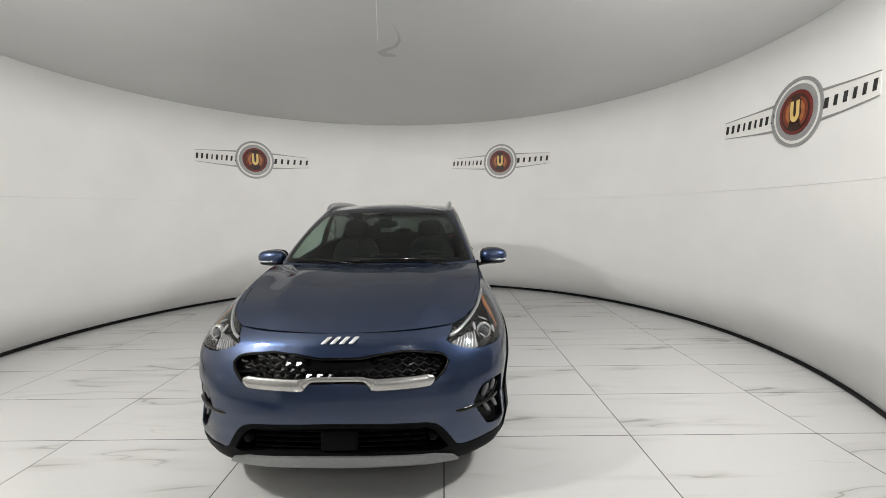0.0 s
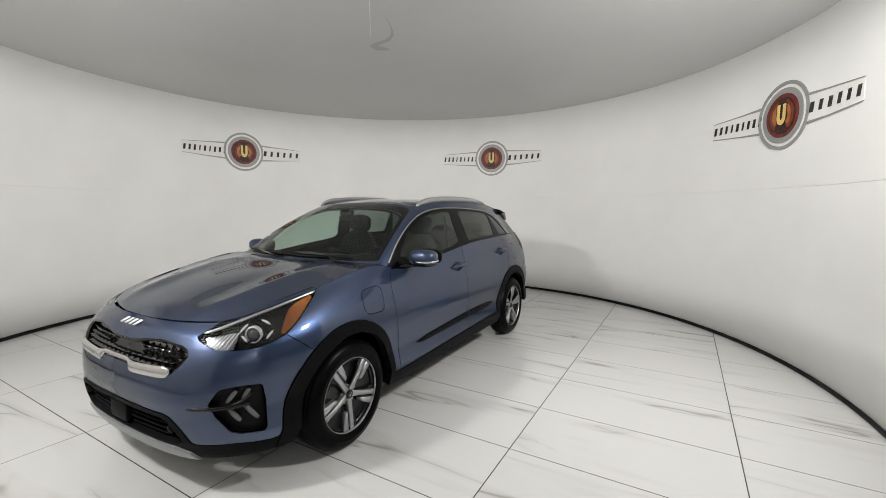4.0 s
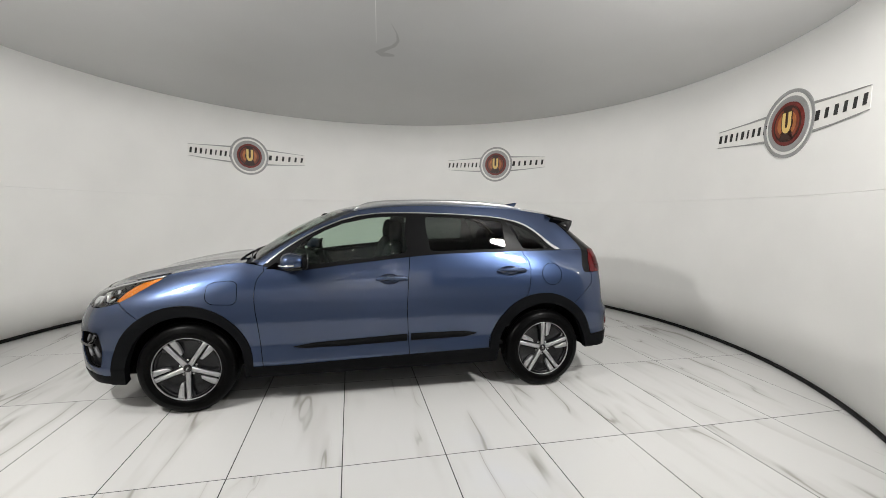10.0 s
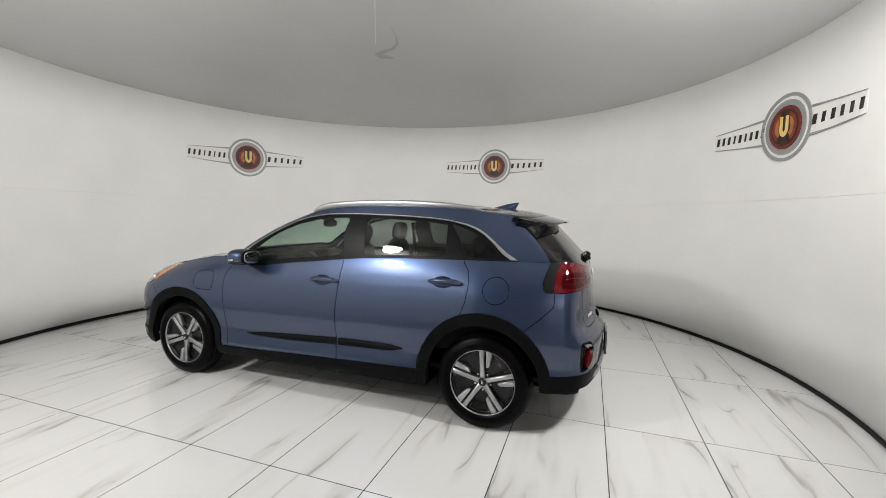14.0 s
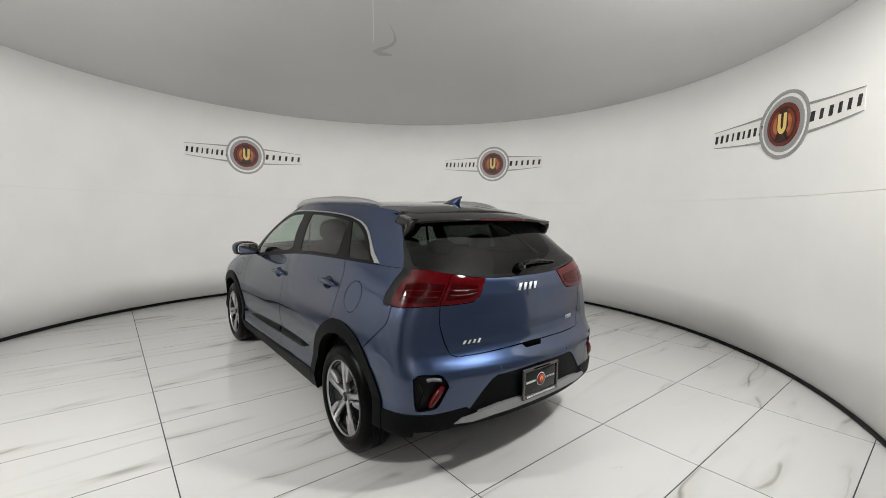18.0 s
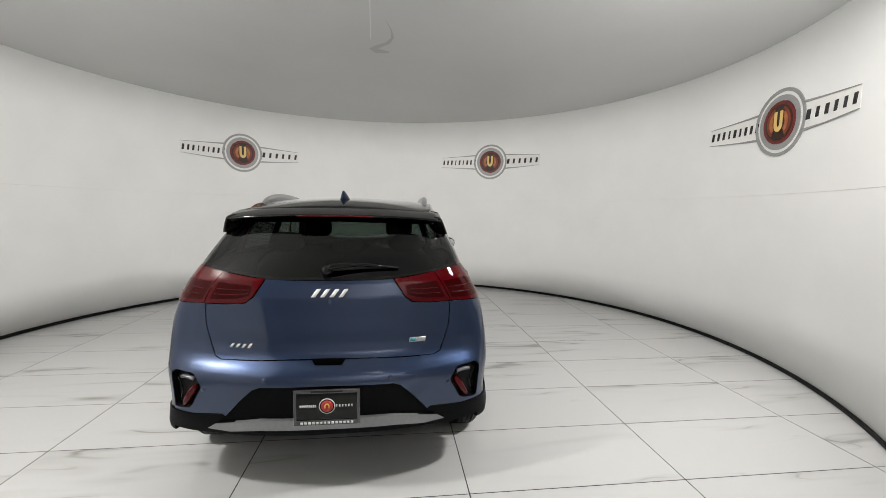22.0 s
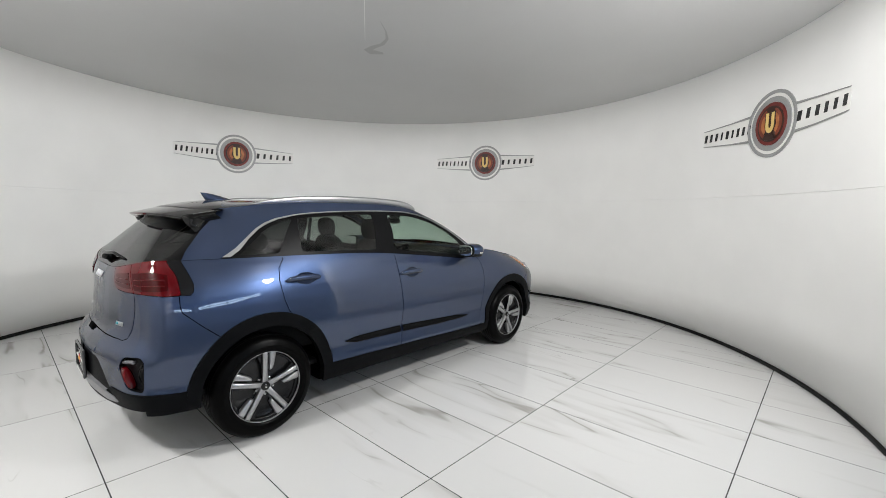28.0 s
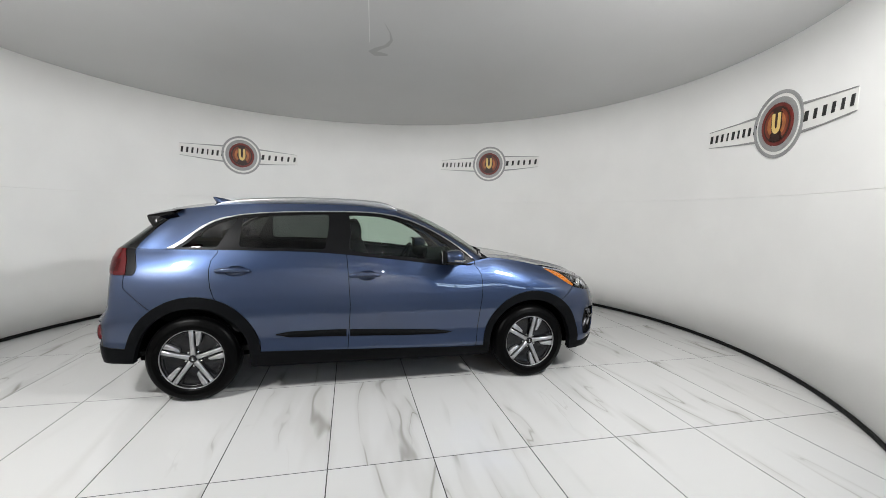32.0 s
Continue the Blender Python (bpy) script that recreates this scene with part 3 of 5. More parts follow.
# greenhouse: bottom, middle and top row of points from the windscreen's centre round to the rear window's
CABIN = (
    ((1.06, 0, 1.055), (.70, 0, 1.30), (.30, 0, 1.475)), ((1.035, .36, 1.055), (.68, .33, 1.295), (.285, .29, 1.47)),
    ((.975, .60, 1.055), (.635, .52, 1.285), (.25, .46, 1.46)), ((.93, .70, 1.055), (.60, .62, 1.275), (.21, .54, 1.452)),
    ((.86, .757, 1.035), (.55, .672, 1.262), (.12, .588, 1.462)), ((.66, .782, 1.0), (.37, .70, 1.26), (-.02, .6, 1.48)),
    ((.2, .775, 1.05), (.1, .702, 1.29), (-.2, .605, 1.495)), ((-.4, .765, 1.112), (-.45, .695, 1.315), (-.5, .602, 1.5)),
    ((-.9, .758, 1.132), (-.9, .688, 1.32), (-.9, .592, 1.495)), ((-1.35, .742, 1.14), (-1.28, .665, 1.31), (-1.2, .57, 1.478)),
    ((-1.6, .714, 1.142), (-1.49, .64, 1.30), (-1.4, .55, 1.455)), ((-1.78, .693, 1.145), (-1.65, .618, 1.30), (-1.52, .525, 1.44)),
    ((-1.885, .64, 1.145), (-1.735, .553, 1.288), (-1.585, .47, 1.437)), ((-1.943, .535, 1.125), (-1.79, .435, 1.284), (-1.625, .36, 1.443)),
    ((-1.99, .28, 1.088), (-1.822, .22, 1.28), (-1.645, .19, 1.455)), ((-1.995, 0, 1.085), (-1.827, 0, 1.28), (-1.65, 0, 1.46)))


def cabin(k, s):
    """Greenhouse at k (0 windscreen centre .. 15 rear centre), s (0 belt .. 1 roof edge)."""
    k, s = np.broadcast_arrays(np.asarray(k, float), np.asarray(s, float))
    c = catmull(np.array(CABIN).reshape(len(CABIN), 9), k)
    b, m, t = c[..., 0:3], c[..., 3:6], c[..., 6:9]
    s = s[..., None]
    q = 2 * (s - .5) * (s - 1) * b + 4 * s * (1 - s) * m + 2 * s * (s - .5) * t
    q[..., 1] = np.maximum(q[..., 1], 0)
    return q


def roof(k, r):
    """Roof at k as cabin(), r 0 at its edge .. 1 on the centre line."""
    k, r = np.broadcast_arrays(np.asarray(k, float), np.asarray(r, float))
    e = cabin(k, np.ones_like(k))
    x = np.clip(e[..., 0], -1.3, -.05)
    z = curve1(((-1.7, 1.46), (-1.3, 1.507), (-.9, 1.526), (-.4, 1.53), (0, 1.517), (.3, 1.48)), x)
    q = np.stack([x, np.zeros_like(x), z], -1)
    f = r[..., None]
    out = e * (1 - f) + q * f
    out[..., 2] = e[..., 2] + (q[..., 2] - e[..., 2]) * np.sin(r * np.pi / 2) ** .9
    return out


SPINE = ((2.058, .855), (1.97, .892), (1.86, .926), (1.67, .975), (1.45, 1.018), (1.23, 1.05), (1.03, 1.07))
BRIM = ((1.94, .545, .866), (1.865, .615, .888), (1.77, .66, .915), (1.65, .695, .944), (1.49, .725, .977), (1.26, .737, 1.025), (.975, .745, 1.062))


def bonnet(u, v):
    """Hood at u (0 front .. 6 rear), v (0 centre .. 1 side edge)."""
    u, v = np.broadcast_arrays(np.asarray(u, float), np.asarray(v, float))
    c, e = catmull(SPINE, u), catmull(BRIM, u)
    x = c[..., 0] + (e[..., 0] - c[..., 0]) * v ** 2.2
    y = e[..., 1] * v
    z = c[..., 1] + (e[..., 2] - c[..., 1]) * v ** 2
    rib = np.exp(-((v - .62) / .16) ** 2) * np.clip(u / 2, 0, 1) * np.clip((6 - u) / 1.5, 0, 1)
    z = z + .013 * rib + .004 * np.exp(-np.abs((v - .62) / .06) ** 1.5) * np.clip(u / 2, 0, 1) * np.clip((6 - u) / 1.5, 0, 1)
    return np.stack([x, y, z], -1)


# ---- cutting panels out of the surfaces ----
def top_of(a):
    return catmull(RIM, a)[..., 4]


def side_at(x, z):
    """(a, s) on the body side for x and z."""
    x, z = np.asarray(x, float), np.asarray(z, float)
    a = np.interp(-x, [-r[0] for r in RIM], range(len(RIM)))
    for _ in range(12):
        s = (z - LOW) / (top_of(a) - LOW)
        f0, f1 = flank(a, s)[..., 0], flank(a + .05, s)[..., 0]
        a = np.clip(a + np.clip((x - f0) / np.minimum(f1 - f0, -.004) * .05, -.4, .4), 3, 20)
    return list(zip(a.tolist(), ((z - LOW) / (top_of(a) - LOW)).tolist()))


def nose_at(y, z, tail=False):
    """(a, s) on the front or the rear for y and z."""
    y, z = np.asarray(y, float), np.asarray(z, float)
    a = np.full(y.shape, 21.0 if tail else 2.0)
    sg = -1 if tail else 1
    for _ in range(25):
        s = (z - LOW) / (top_of(a) - LOW)
        f0, f1 = flank(a, s)[..., 1], flank(a + sg * .05, s)[..., 1]
        a = np.clip(a + sg * np.clip((y - f0) / np.maximum(f1 - f0, .003) * .05, -.4, .4), 17 if tail else 0, 23 if tail else 6)
    return list(zip(a.tolist(), ((z - LOW) / (top_of(a) - LOW)).tolist()))


def arc(cx, cz, r, a0, a1, n, squash=1.0):
    t = np.radians(np.linspace(a0, a1, n))
    return cx + r * np.cos(t), cz + r * squash * np.sin(t)


def inside(poly, u, v):
    c = False
    n = len(poly)
    for i in range(n):
        (x0, y0), (x1, y1) = poly[i], poly[i - 1]
        if (y0 > v) != (y1 > v) and u < (x1 - x0) * (v - y0) / (y1 - y0) + x0:
            c = not c
    return c


def rounded(poly, n=5, k=0.28):
    """A polygon with its corners rounded."""
    out = []
    m = len(poly)
    for i in range(m):
        p, q, r = np.array(poly[i - 1]), np.array(poly[i]), np.array(poly[(i + 1) % m])
        a, b = q + (p - q) * k, q + (r - q) * k
        for t in np.linspace(0, 1, n):
            out.append(tuple((1 - t) ** 2 * a + 2 * t * (1 - t) * q + t * t * b))
    return out


def sheet(us, vs, polys):
    """A flat net over the parameters, cut along the polygons: list of faces as (u, v) corner lists."""
    bm = grid_bm(np.array([[(u, v, 0) for v in vs] for u in us]))
    def box(f):
        us, vs = [v.co.x for v in f.verts], [v.co.y for v in f.verts]
        return min(us), max(us), min(vs), max(vs)

    for poly in polys:
        pu, pv = [p[0] for p in poly], [p[1] for p in poly]
        near = {}
        for f in bm.faces:
            b = box(f)
            if b[1] >= min(pu) - 1e-3 and b[0] <= max(pu) + 1e-3 and b[3] >= min(pv) - 1e-3 and b[2] <= max(pv) + 1e-3:
                near[f] = b
        for p, q in zip(poly, poly[1:] + poly[:1]):
            lo_u, hi_u, lo_v, hi_v = min(p[0], q[0]) - 1e-4, max(p[0], q[0]) + 1e-4, min(p[1], q[1]) - 1e-4, max(p[1], q[1]) + 1e-4
            d = (q[0] - p[0], q[1] - p[1])
            if abs(d[0]) + abs(d[1]) < 1e-7:
                continue
            faces = [f for f, b in near.items() if b[1] >= lo_u and b[0] <= hi_u and b[3] >= lo_v and b[2] <= hi_v]
            if not faces:
                continue
            geom = set(faces)
            for f in faces:
                geom.update(f.edges)
                geom.update(f.verts)
            made = bmesh.ops.bisect_plane(bm, geom=list(geom), dist=1e-6, plane_co=(p[0], p[1], 0), plane_no=(d[1], -d[0], 0))
            for f in made["geom"]:
                if isinstance(f, bmesh.types.BMFace):
                    near[f] = box(f)
    out = [[(v.co.x, v.co.y) for v in f.verts] for f in bm.faces if f.calc_area() > 1e-9]
    bm.free()
    return out


def sort_faces(faces, rule):
    groups = {}
    for f in faces:
        n = rule(sum(p[0] for p in f) / len(f), sum(p[1] for p in f) / len(f))
        groups.setdefault(n, []).append(f)
    return groups


def skin(faces, fn, offset=0.0, gap=0.0026, lip=0.006, centre=False, swell=0.0):
    """A panel in space from parameter faces, shrunk by the gap, its rim turned in."""
    keys = {}
    for f in faces:
        for p in f:
            keys.setdefault((round(p[0], 5), round(p[1], 5)), len(keys))
    uv = np.array(list(keys))
    pos = fn(uv[:, 0], uv[:, 1])
    bm = bmesh.new()
    lay = bm.verts.layers.float_vector.new("nrm")
    vs = [bm.verts.new(p) for p in pos]
    hu, hv = 4e-3, 2e-3
    nn = np.cross(fn(uv[:, 0] + hu, uv[:, 1]) - fn(np.maximum(uv[:, 0] - hu, 0), uv[:, 1]), fn(uv[:, 0], uv[:, 1] + hv) - fn(uv[:, 0], np.maximum(uv[:, 1] - hv, 0)))
    ln = np.linalg.norm(nn, axis=1)
    for v, n, l in zip(bm.verts, nn, ln):
        v[lay] = n / l if l > 1e-9 else (0, 0, 0)
    for f in faces:
        ids = []
        for p in f:
            k = keys[(round(p[0], 5), round(p[1], 5))]
            if k not in ids:
                ids.append(k)
        if len(ids) > 2:
            try:
                bm.faces.new([vs[k] for k in ids])
            except ValueError:
                pass
    bmesh.ops.remove_doubles(bm, verts=bm.verts[:], dist=2e-4)
    bmesh.ops.dissolve_degenerate(bm, dist=1e-5, edges=bm.edges[:])
    if centre:
        for v in bm.verts:
            if v.co.y < 6e-4:
                v.co.y = 0
        other = mirrored(bm)
        bm = join_bm(bm, other)
        bmesh.ops.remove_doubles(bm, verts=bm.verts[:], dist=3e-4)
    bmesh.ops.recalc_face_normals(bm, faces=bm.faces[:])
    bm.normal_update()
    out = sum(((f.calc_center_median() - Vector((0, 0, .7))) * Vector((1, 1, 1))).dot(f.normal) * f.calc_area() for f in bm.faces)
    if out < 0:
        bmesh.ops.reverse_faces(bm, faces=bm.faces[:])
        bm.normal_update()
    lay = bm.verts.layers.float_vector.get("nrm")
    for v in bm.verts:
        n = v[lay]
        if n.length < .5 or abs(n.dot(v.normal)) < .5:
            v[lay] = v.normal
        elif n.dot(v.normal) < 0:
            v[lay] = -n
    move = {}
    rim = [e for e in bm.edges if e.is_boundary]
    for e in rim:
        f = e.link_faces[0]
        t = (e.verts[1].co - e.verts[0].co).normalized()
        n = f.normal.cross(t)
        if n.dot(f.calc_center_median() - e.verts[0].co) < 0:
            n = -n
        for v in e.verts:
            move[v] = move.get(v, Vector()) + n
    shift = {v: v.normal * offset for v in bm.verts} if offset else {}
    if swell:
        for v in bm.verts:
            if v not in move:
                shift[v] = shift.get(v, Vector()) + v.normal * swell
    norms = {v: v.normal.copy() for v in move}
    for v, d in shift.items():
        v.co += d
    for v, d in move.items():
        if d.length > 1e-6:
            v.co += d.normalized() * gap
    if lip:
        back = {v: bm.verts.new(v.co - norms[v] * lip) for v in move}
        for e in rim:
            a, b = e.verts
            f = e.link_faces[0]
            for lp in f.loops:
                if lp.edge == e:
                    a, b = lp.vert, lp.link_loop_next.vert
            e.smooth = False
            try:
                bm.faces.new((b, a, back[a], back[b]))
            except ValueError:
                pass
    return bm


def both_sides(name, bm, material, parent, label="", smooth=True):
    m = mirrored(bm)
    return [part(name, bm, material, parent, label, smooth), part(name, m, material, parent, label, smooth)]


car = new("car")
tagged(car, "blue-grey metallic compact crossover car with black cladding on the turntable", "car")

# outlines on the lower body
GRILLE = nose_at((0, .10, .19, .32, .463, .502, .524, .506, .466, .425, .18, .13, 0), (.757, .757, .772, .784, .769, .756, .728, .692, .653, .628, .622, .648, .652))
GRILLE = [(-.5, GRILLE[0][1])] + GRILLE + [(-.5, GRILLE[-1][1])]
HEADLIGHT = [(2.72, .925), (2.95, .975), (3.1, 1.05), (7.08, 1.05), (7.0, .985), (6.76, .928), (6.36, .85), (6.03, .808), (5.65, .792), (5.2, .786), (4.85, .792), (4.35, .803), (3.64, .835), (3.2, .872), (2.88, .9)]
FOG = rounded([(4.02, .562), (4.65, .565), (5.29, .545), (5.4, .42), (5.4, .22), (4.6, .24), (4.3, .262), (3.85, .39), (3.65, .465)], 4, .18)
FRONT_LOW = [(-.5, .415), (2.1, .395), (2.35, .375), (2.55, .335), (3.0, .19), (3.2, .172), (4.54, .165), (5.6, .135), (6.4, .15), (6.4, -.2), (-.5, -.2)]
MOUTH = [(-.5, .385), (2.05, .365), (2.3, .33), (2.72, .19), (2.5, .165), (-.5, .185)]
SKID = [(-.5, .165), (2.3, .145), (2.9, .11), (3.4, .02), (3.3, -.2), (-.5, -.2)]
FX, FZ, FR = 1.37, .325, .452
RX, RZ, RR = -1.335, .335, .462
def arch_outline(cx, cz, r, toe):
    x, z = arc(cx, cz, r, 0, 180, 30)
    p = side_at(np.concatenate([[cx + r + toe], x, [cx - r - toe]]), np.concatenate([[.2], z, [.2]]))
    return [(p[0][0], -.2)] + p + [(p[-1][0], -.2)]
ARCH_F, ARCH_R = arch_outline(FX, FZ, FR, .02), arch_outline(RX, RZ, RR, .02)
HOLE_F, HOLE_R = arch_outline(1.35, .325, .378, .01), arch_outline(-1.338, .325, .39, .01)
SILL = [(9.2, .135), (10.2, .142), (11.48, .152), (12.62, .164), (13.95, .178), (14.4, .18), (14.4, -.2), (9.2, -.2)]
BUMPER_F = [(-.5, 1.2), (3.0, 1.2), (6.0, .81), (6.1, .80), (6.45, .735), (6.95, .615), (6.95, -.2), (-.5, -.2)]
DOOR_F = [(10.16, 1.2), (10.16, .956), (9.98, .90), (9.9, .856), (9.86, .79), (9.86, .719), (9.9, .63), (9.98, .531), (10.05, .40), (10.1, .281), (10.2, .10), (12.7, .10), (12.68, .312), (12.66, .562), (12.68, .8), (12.73, 1.2)]
DOOR_R = [(12.73, 1.2), (12.68, .8), (12.66, .562), (12.68, .312), (12.7, .10), (13.93, .10), (13.94, .256), (14.03, .36), (14.16, .44), (14.38, .51), (14.58, .569), (14.70, .63), (14.765, .706), (14.785, .78), (14.78, .844), (14.72, .919), (14.6, .975), (14.5, 1.2)]
BUMPER_R = [(15.9, .51), (16.3, .59), (16.7, .664), (16.98, .71), (17.03, .745), (17.03, .83), (19.12, .84), (19.38, .708), (19.51, .62), (19.64, .565), (19.8, .554), (21.44, .568), (23.5, .573), (23.5, -.2), (15.9, -.2)]
TAIL_LAMP = rounded([(17.35, 1.2), (17.3, .985), (17.05, .92), (17.0, .86), (16.97, .806), (17.55, .805), (18.4, .818), (19.12, .835), (19.7, .848), (20.2, .864), (20.38, .90), (20.45, .94), (20.55, .99), (20.58, 1.2)], 3, .15)
LAMP_SPLIT = [(19.08, .7), (19.08, 1.2), (19.1, 1.2), (19.1, .7)]
TAIL_BLACK = [(16.84, 1.2), (16.82, .985), (16.74, .95), (16.62, .89), (16.58, .86), (16.61, .822), (16.7, .806), (16.97, .806), (17.6, .9), (17.6, 1.2)]
FOG_R = rounded([(18.36, .45), (18.56, .476), (19.28, .477), (19.48, .414), (19.17, .293), (18.45, .275)], 4, .2)
INSERT = [(20.04, .262), (20.44, .362), (20.72, .42), (20.9, .436), (23.5, .445), (23.5, .27), (20.9, .262), (19.8, .225)]
REAR_LOW = [(16.2, .25), (17.0, .248), (18.2, .258), (19.2, .262), (19.95, .277), (20.04, .262), (19.8, .225), (20.9, .262), (23.5, .27), (23.5, -.2), (16.2, -.2)]
SKID_R = [(19.62, .195), (19.8, .224), (20.88, .262), (23.5, .275), (23.5, .205), (22.2, .204), (20.83, .2), (20.15, .186)]
CHARGE = rounded([(8.28, .85), (8.42, .866), (8.94, .862), (9.14, .835), (9.16, .70), (9.0, .668), (8.42, .69), (8.28, .74)], 4, .3)
FUEL = side_at(*arc(-1.42, .95, .088, 0, 345, 24))
CUP_F, CUP_R = side_at(*arc(-.065, .93, .075, 0, 342, 20, .5)), side_at(*arc(-1.045, .98, .075, 0, 342, 20, .5))
BELT_LOW = .05

L_POLYS = [GRILLE, HEADLIGHT, FOG, FRONT_LOW, MOUTH, SKID, ARCH_F, ARCH_R, HOLE_F, HOLE_R, SILL, BUMPER_F, DOOR_F, DOOR_R, BUMPER_R, TAIL_LAMP, TAIL_BLACK, FOG_R, INSERT, REAR_LOW, SKID_R, CHARGE, FUEL, CUP_F, CUP_R, LAMP_SPLIT]


def l_rule(u, v):
    if inside(HOLE_F, u, v) or inside(HOLE_R, u, v) or inside(CUP_F, u, v) or inside(CUP_R, u, v):
        return "open"
    low = .045 if u < 7 else (.062 if u < 15 else np.interp(u, (15, 17, 18.5, 23), (.12, .13, .155, .162)))
    if v < low:
        return "open"
    for n, p in (("front_arch_trim", ARCH_F), ("rear_arch_trim", ARCH_R)):
        if inside(p, u, v):
            return n
    for n, p in (("grille", GRILLE), ("headlight", HEADLIGHT), ("fog", FOG), ("mouth", MOUTH), ("front_skid", SKID), ("front_low", FRONT_LOW), ("tail_lamp", TAIL_LAMP), ("tail_black", TAIL_BLACK),
                 ("rear_fog", FOG_R), ("insert", INSERT), ("rear_skid", SKID_R), ("rear_low", REAR_LOW), ("charge", CHARGE), ("fuel", FUEL), ("sill_trim", SILL),
                 ("front_bumper", BUMPER_F), ("front_door", DOOR_F), ("rear_door", DOOR_R), ("rear_bumper", BUMPER_R)):
        if inside(p, u, v):
            return n
    return "fender" if u < 11 else ("tailgate" if u > 19 else "quarter_panel")


us = np.unique(np.concatenate([np.linspace(0, 7, 57), np.linspace(7, 16, 100), np.linspace(16, 23, 60)]))
LF = sort_faces(sheet(us, np.linspace(0, 1, 37), L_POLYS), l_rule)

# painted panels
# the flaps are on the left side alone
for n, hole in (("fender", "charge"), ("quarter_panel", "fuel")):
    part(n, skin(LF[n], flank), PAINT, car)
    part(n, mirrored(skin(LF[n] + LF[hole], flank)), PAINT, car)
bumper = part("front_bumper", skin(LF["front_bumper"], flank, centre=True), PAINT, car, "blue-grey painted front bumper")
rear_bumper = part("rear_bumper", skin(LF["rear_bumper"], flank, centre=True), PAINT, car, "blue-grey painted rear bumper")
tailgate = part("tailgate", skin(LF["tailgate"], flank, centre=True, gap=.0036), PAINT, car, "blue-grey painted tailgate")
doors = {"front": both_sides("front_door", skin(LF["front_door"], flank), PAINT, car, "blue-grey painted front door"),
         "rear": both_sides("rear_door", skin(LF["rear_door"], flank), PAINT, car, "blue-grey painted rear door")}
part("charging_flap", skin(LF["charge"], flank, gap=.0022), PAINT, car)
part("fuel_flap", skin(LF["fuel"], flank, gap=.002), PAINT, car)
# dark cladding
both_sides("front_arch_trim", skin(LF["front_arch_trim"], flank, .009, 0, .05), CLADDING, car, "dark grey plastic wheel arch trim")
both_sides("rear_arch_trim", skin(LF["rear_arch_trim"], flank, .009, 0, .05), CLADDING, car, "dark grey plastic wheel arch trim")
both_sides("sill_trim", skin(LF["sill_trim"], flank, .010, -.004, .05), CLADDING, car, "dark grey plastic sill trim")
part("front_lower_trim", skin(LF["front_low"], flank, .004, 0, .03, True), CLADDING, car, "black plastic lower front trim")
part("rear_lower_trim", skin(LF["rear_low"], flank, .006, 0, .03, True), CLADDING, car, "black plastic lower rear trim")
part("rear_insert", skin(LF["insert"], flank, -.006, 0, .01, True), CLADDING, car, "black plastic rear insert")
part("front_skid_plate", skin(LF["front_skid"], flank, .016, 0, .04, True), SILVER_PAINT, car, "silver front skid plate")
part("rear_skid_plate", skin(LF["rear_skid"], flank, .012, 0, .03, True), SILVER_PAINT, car, "silver rear skid plate")

# dark inner shell behind the gaps
def inner(a, s):
    p, q, r = flank(a, s), flank(np.minimum(a + .05, 23), s), flank(a, np.minimum(s + .01, 1))
    n = np.cross(q - p, r - p)
    l = np.linalg.norm(n, axis=-1, keepdims=True)
    n = n / np.maximum(l, 1e-9)
    n = np.where((n[..., 0] * (p[..., 0]) + n[..., 1] * p[..., 1])[..., None] > 0, n, -n)
    return p - n * .02


lin = [f for n in ("fender", "quarter_panel", "front_bumper", "rear_bumper", "tailgate", "front_door", "rear_door", "charge", "fuel", "sill_trim", "front_low", "rear_low", "tail_black", "insert", "rear_skid", "front_skid") for f in LF[n]]
part("inner_shell", skin(lin, inner, 0, 0, 0, True), INNER_BLACK, car)

# ---- cabin: pillars, glass, roof ----
SCREEN = [(-.5, .03), (2.6, .03), (3.2, .05), (3.28, .3), (3.25, .55), (3.05, .85), (2.8, .93), (2.3, .955), (-.5, .965)]
SCREEN_IN = [(-.5, .09), (2.45, .09), (2.82, .12), (2.90, .35), (2.86, .55), (2.64, .80), (2.36, .87), (1.9, .895), (-.5, .905)]
DLO = [(3.98, -.2), (3.98, .15), (3.98, .30), (4.0, .5), (4.04, .64), (4.2, .79), (4.6, .855), (5.22, .875), (6.47, .856), (7.35, .825), (8.0, .79), (8.35, .762), (8.73, .70), (8.95, .625), (9.12, .525), (9.3, .36), (9.5, .17), (9.74, .02), (9.76, -.2)]
DLO_IN = [(4.06, -0.2), (4.06, 0.15), (4.06, 0.3), (4.08, 0.49), (4.12, 0.62), (4.27, 0.765), (4.65, 0.835), (5.235, 0.857), (6.47, 0.838), (7.35, 0.807), (8.0, 0.772), (8.325, 0.746), (8.675, 0.682), (8.885, 0.607), (9.045, 0.512), (9.22, 0.345), (9.356, 0.146), (9.508, 0.036), (9.512, -0.2)]
BELT = [(3.9, .045), (9.8, .02), (9.8, -.2), (3.9, -.2)]
GL_F = rounded([(4.62, .06), (4.42, .28), (4.34, .46), (4.42, .62), (4.62, .72), (5.25, .785), (6.45, .782), (6.69, .06)], 3, .12)
GL_R = rounded([(6.98, .055), (6.76, .775), (7.35, .745), (8.0, .708), (8.31, .672), (8.28, .05)], 3, .08)
GL_Q = rounded([(8.62, .045), (8.52, .42), (8.40, .69), (8.62, .63), (8.8, .555), (8.93, .47), (9.1, .30), (9.24, .15), (9.34, .045)], 3, .12)
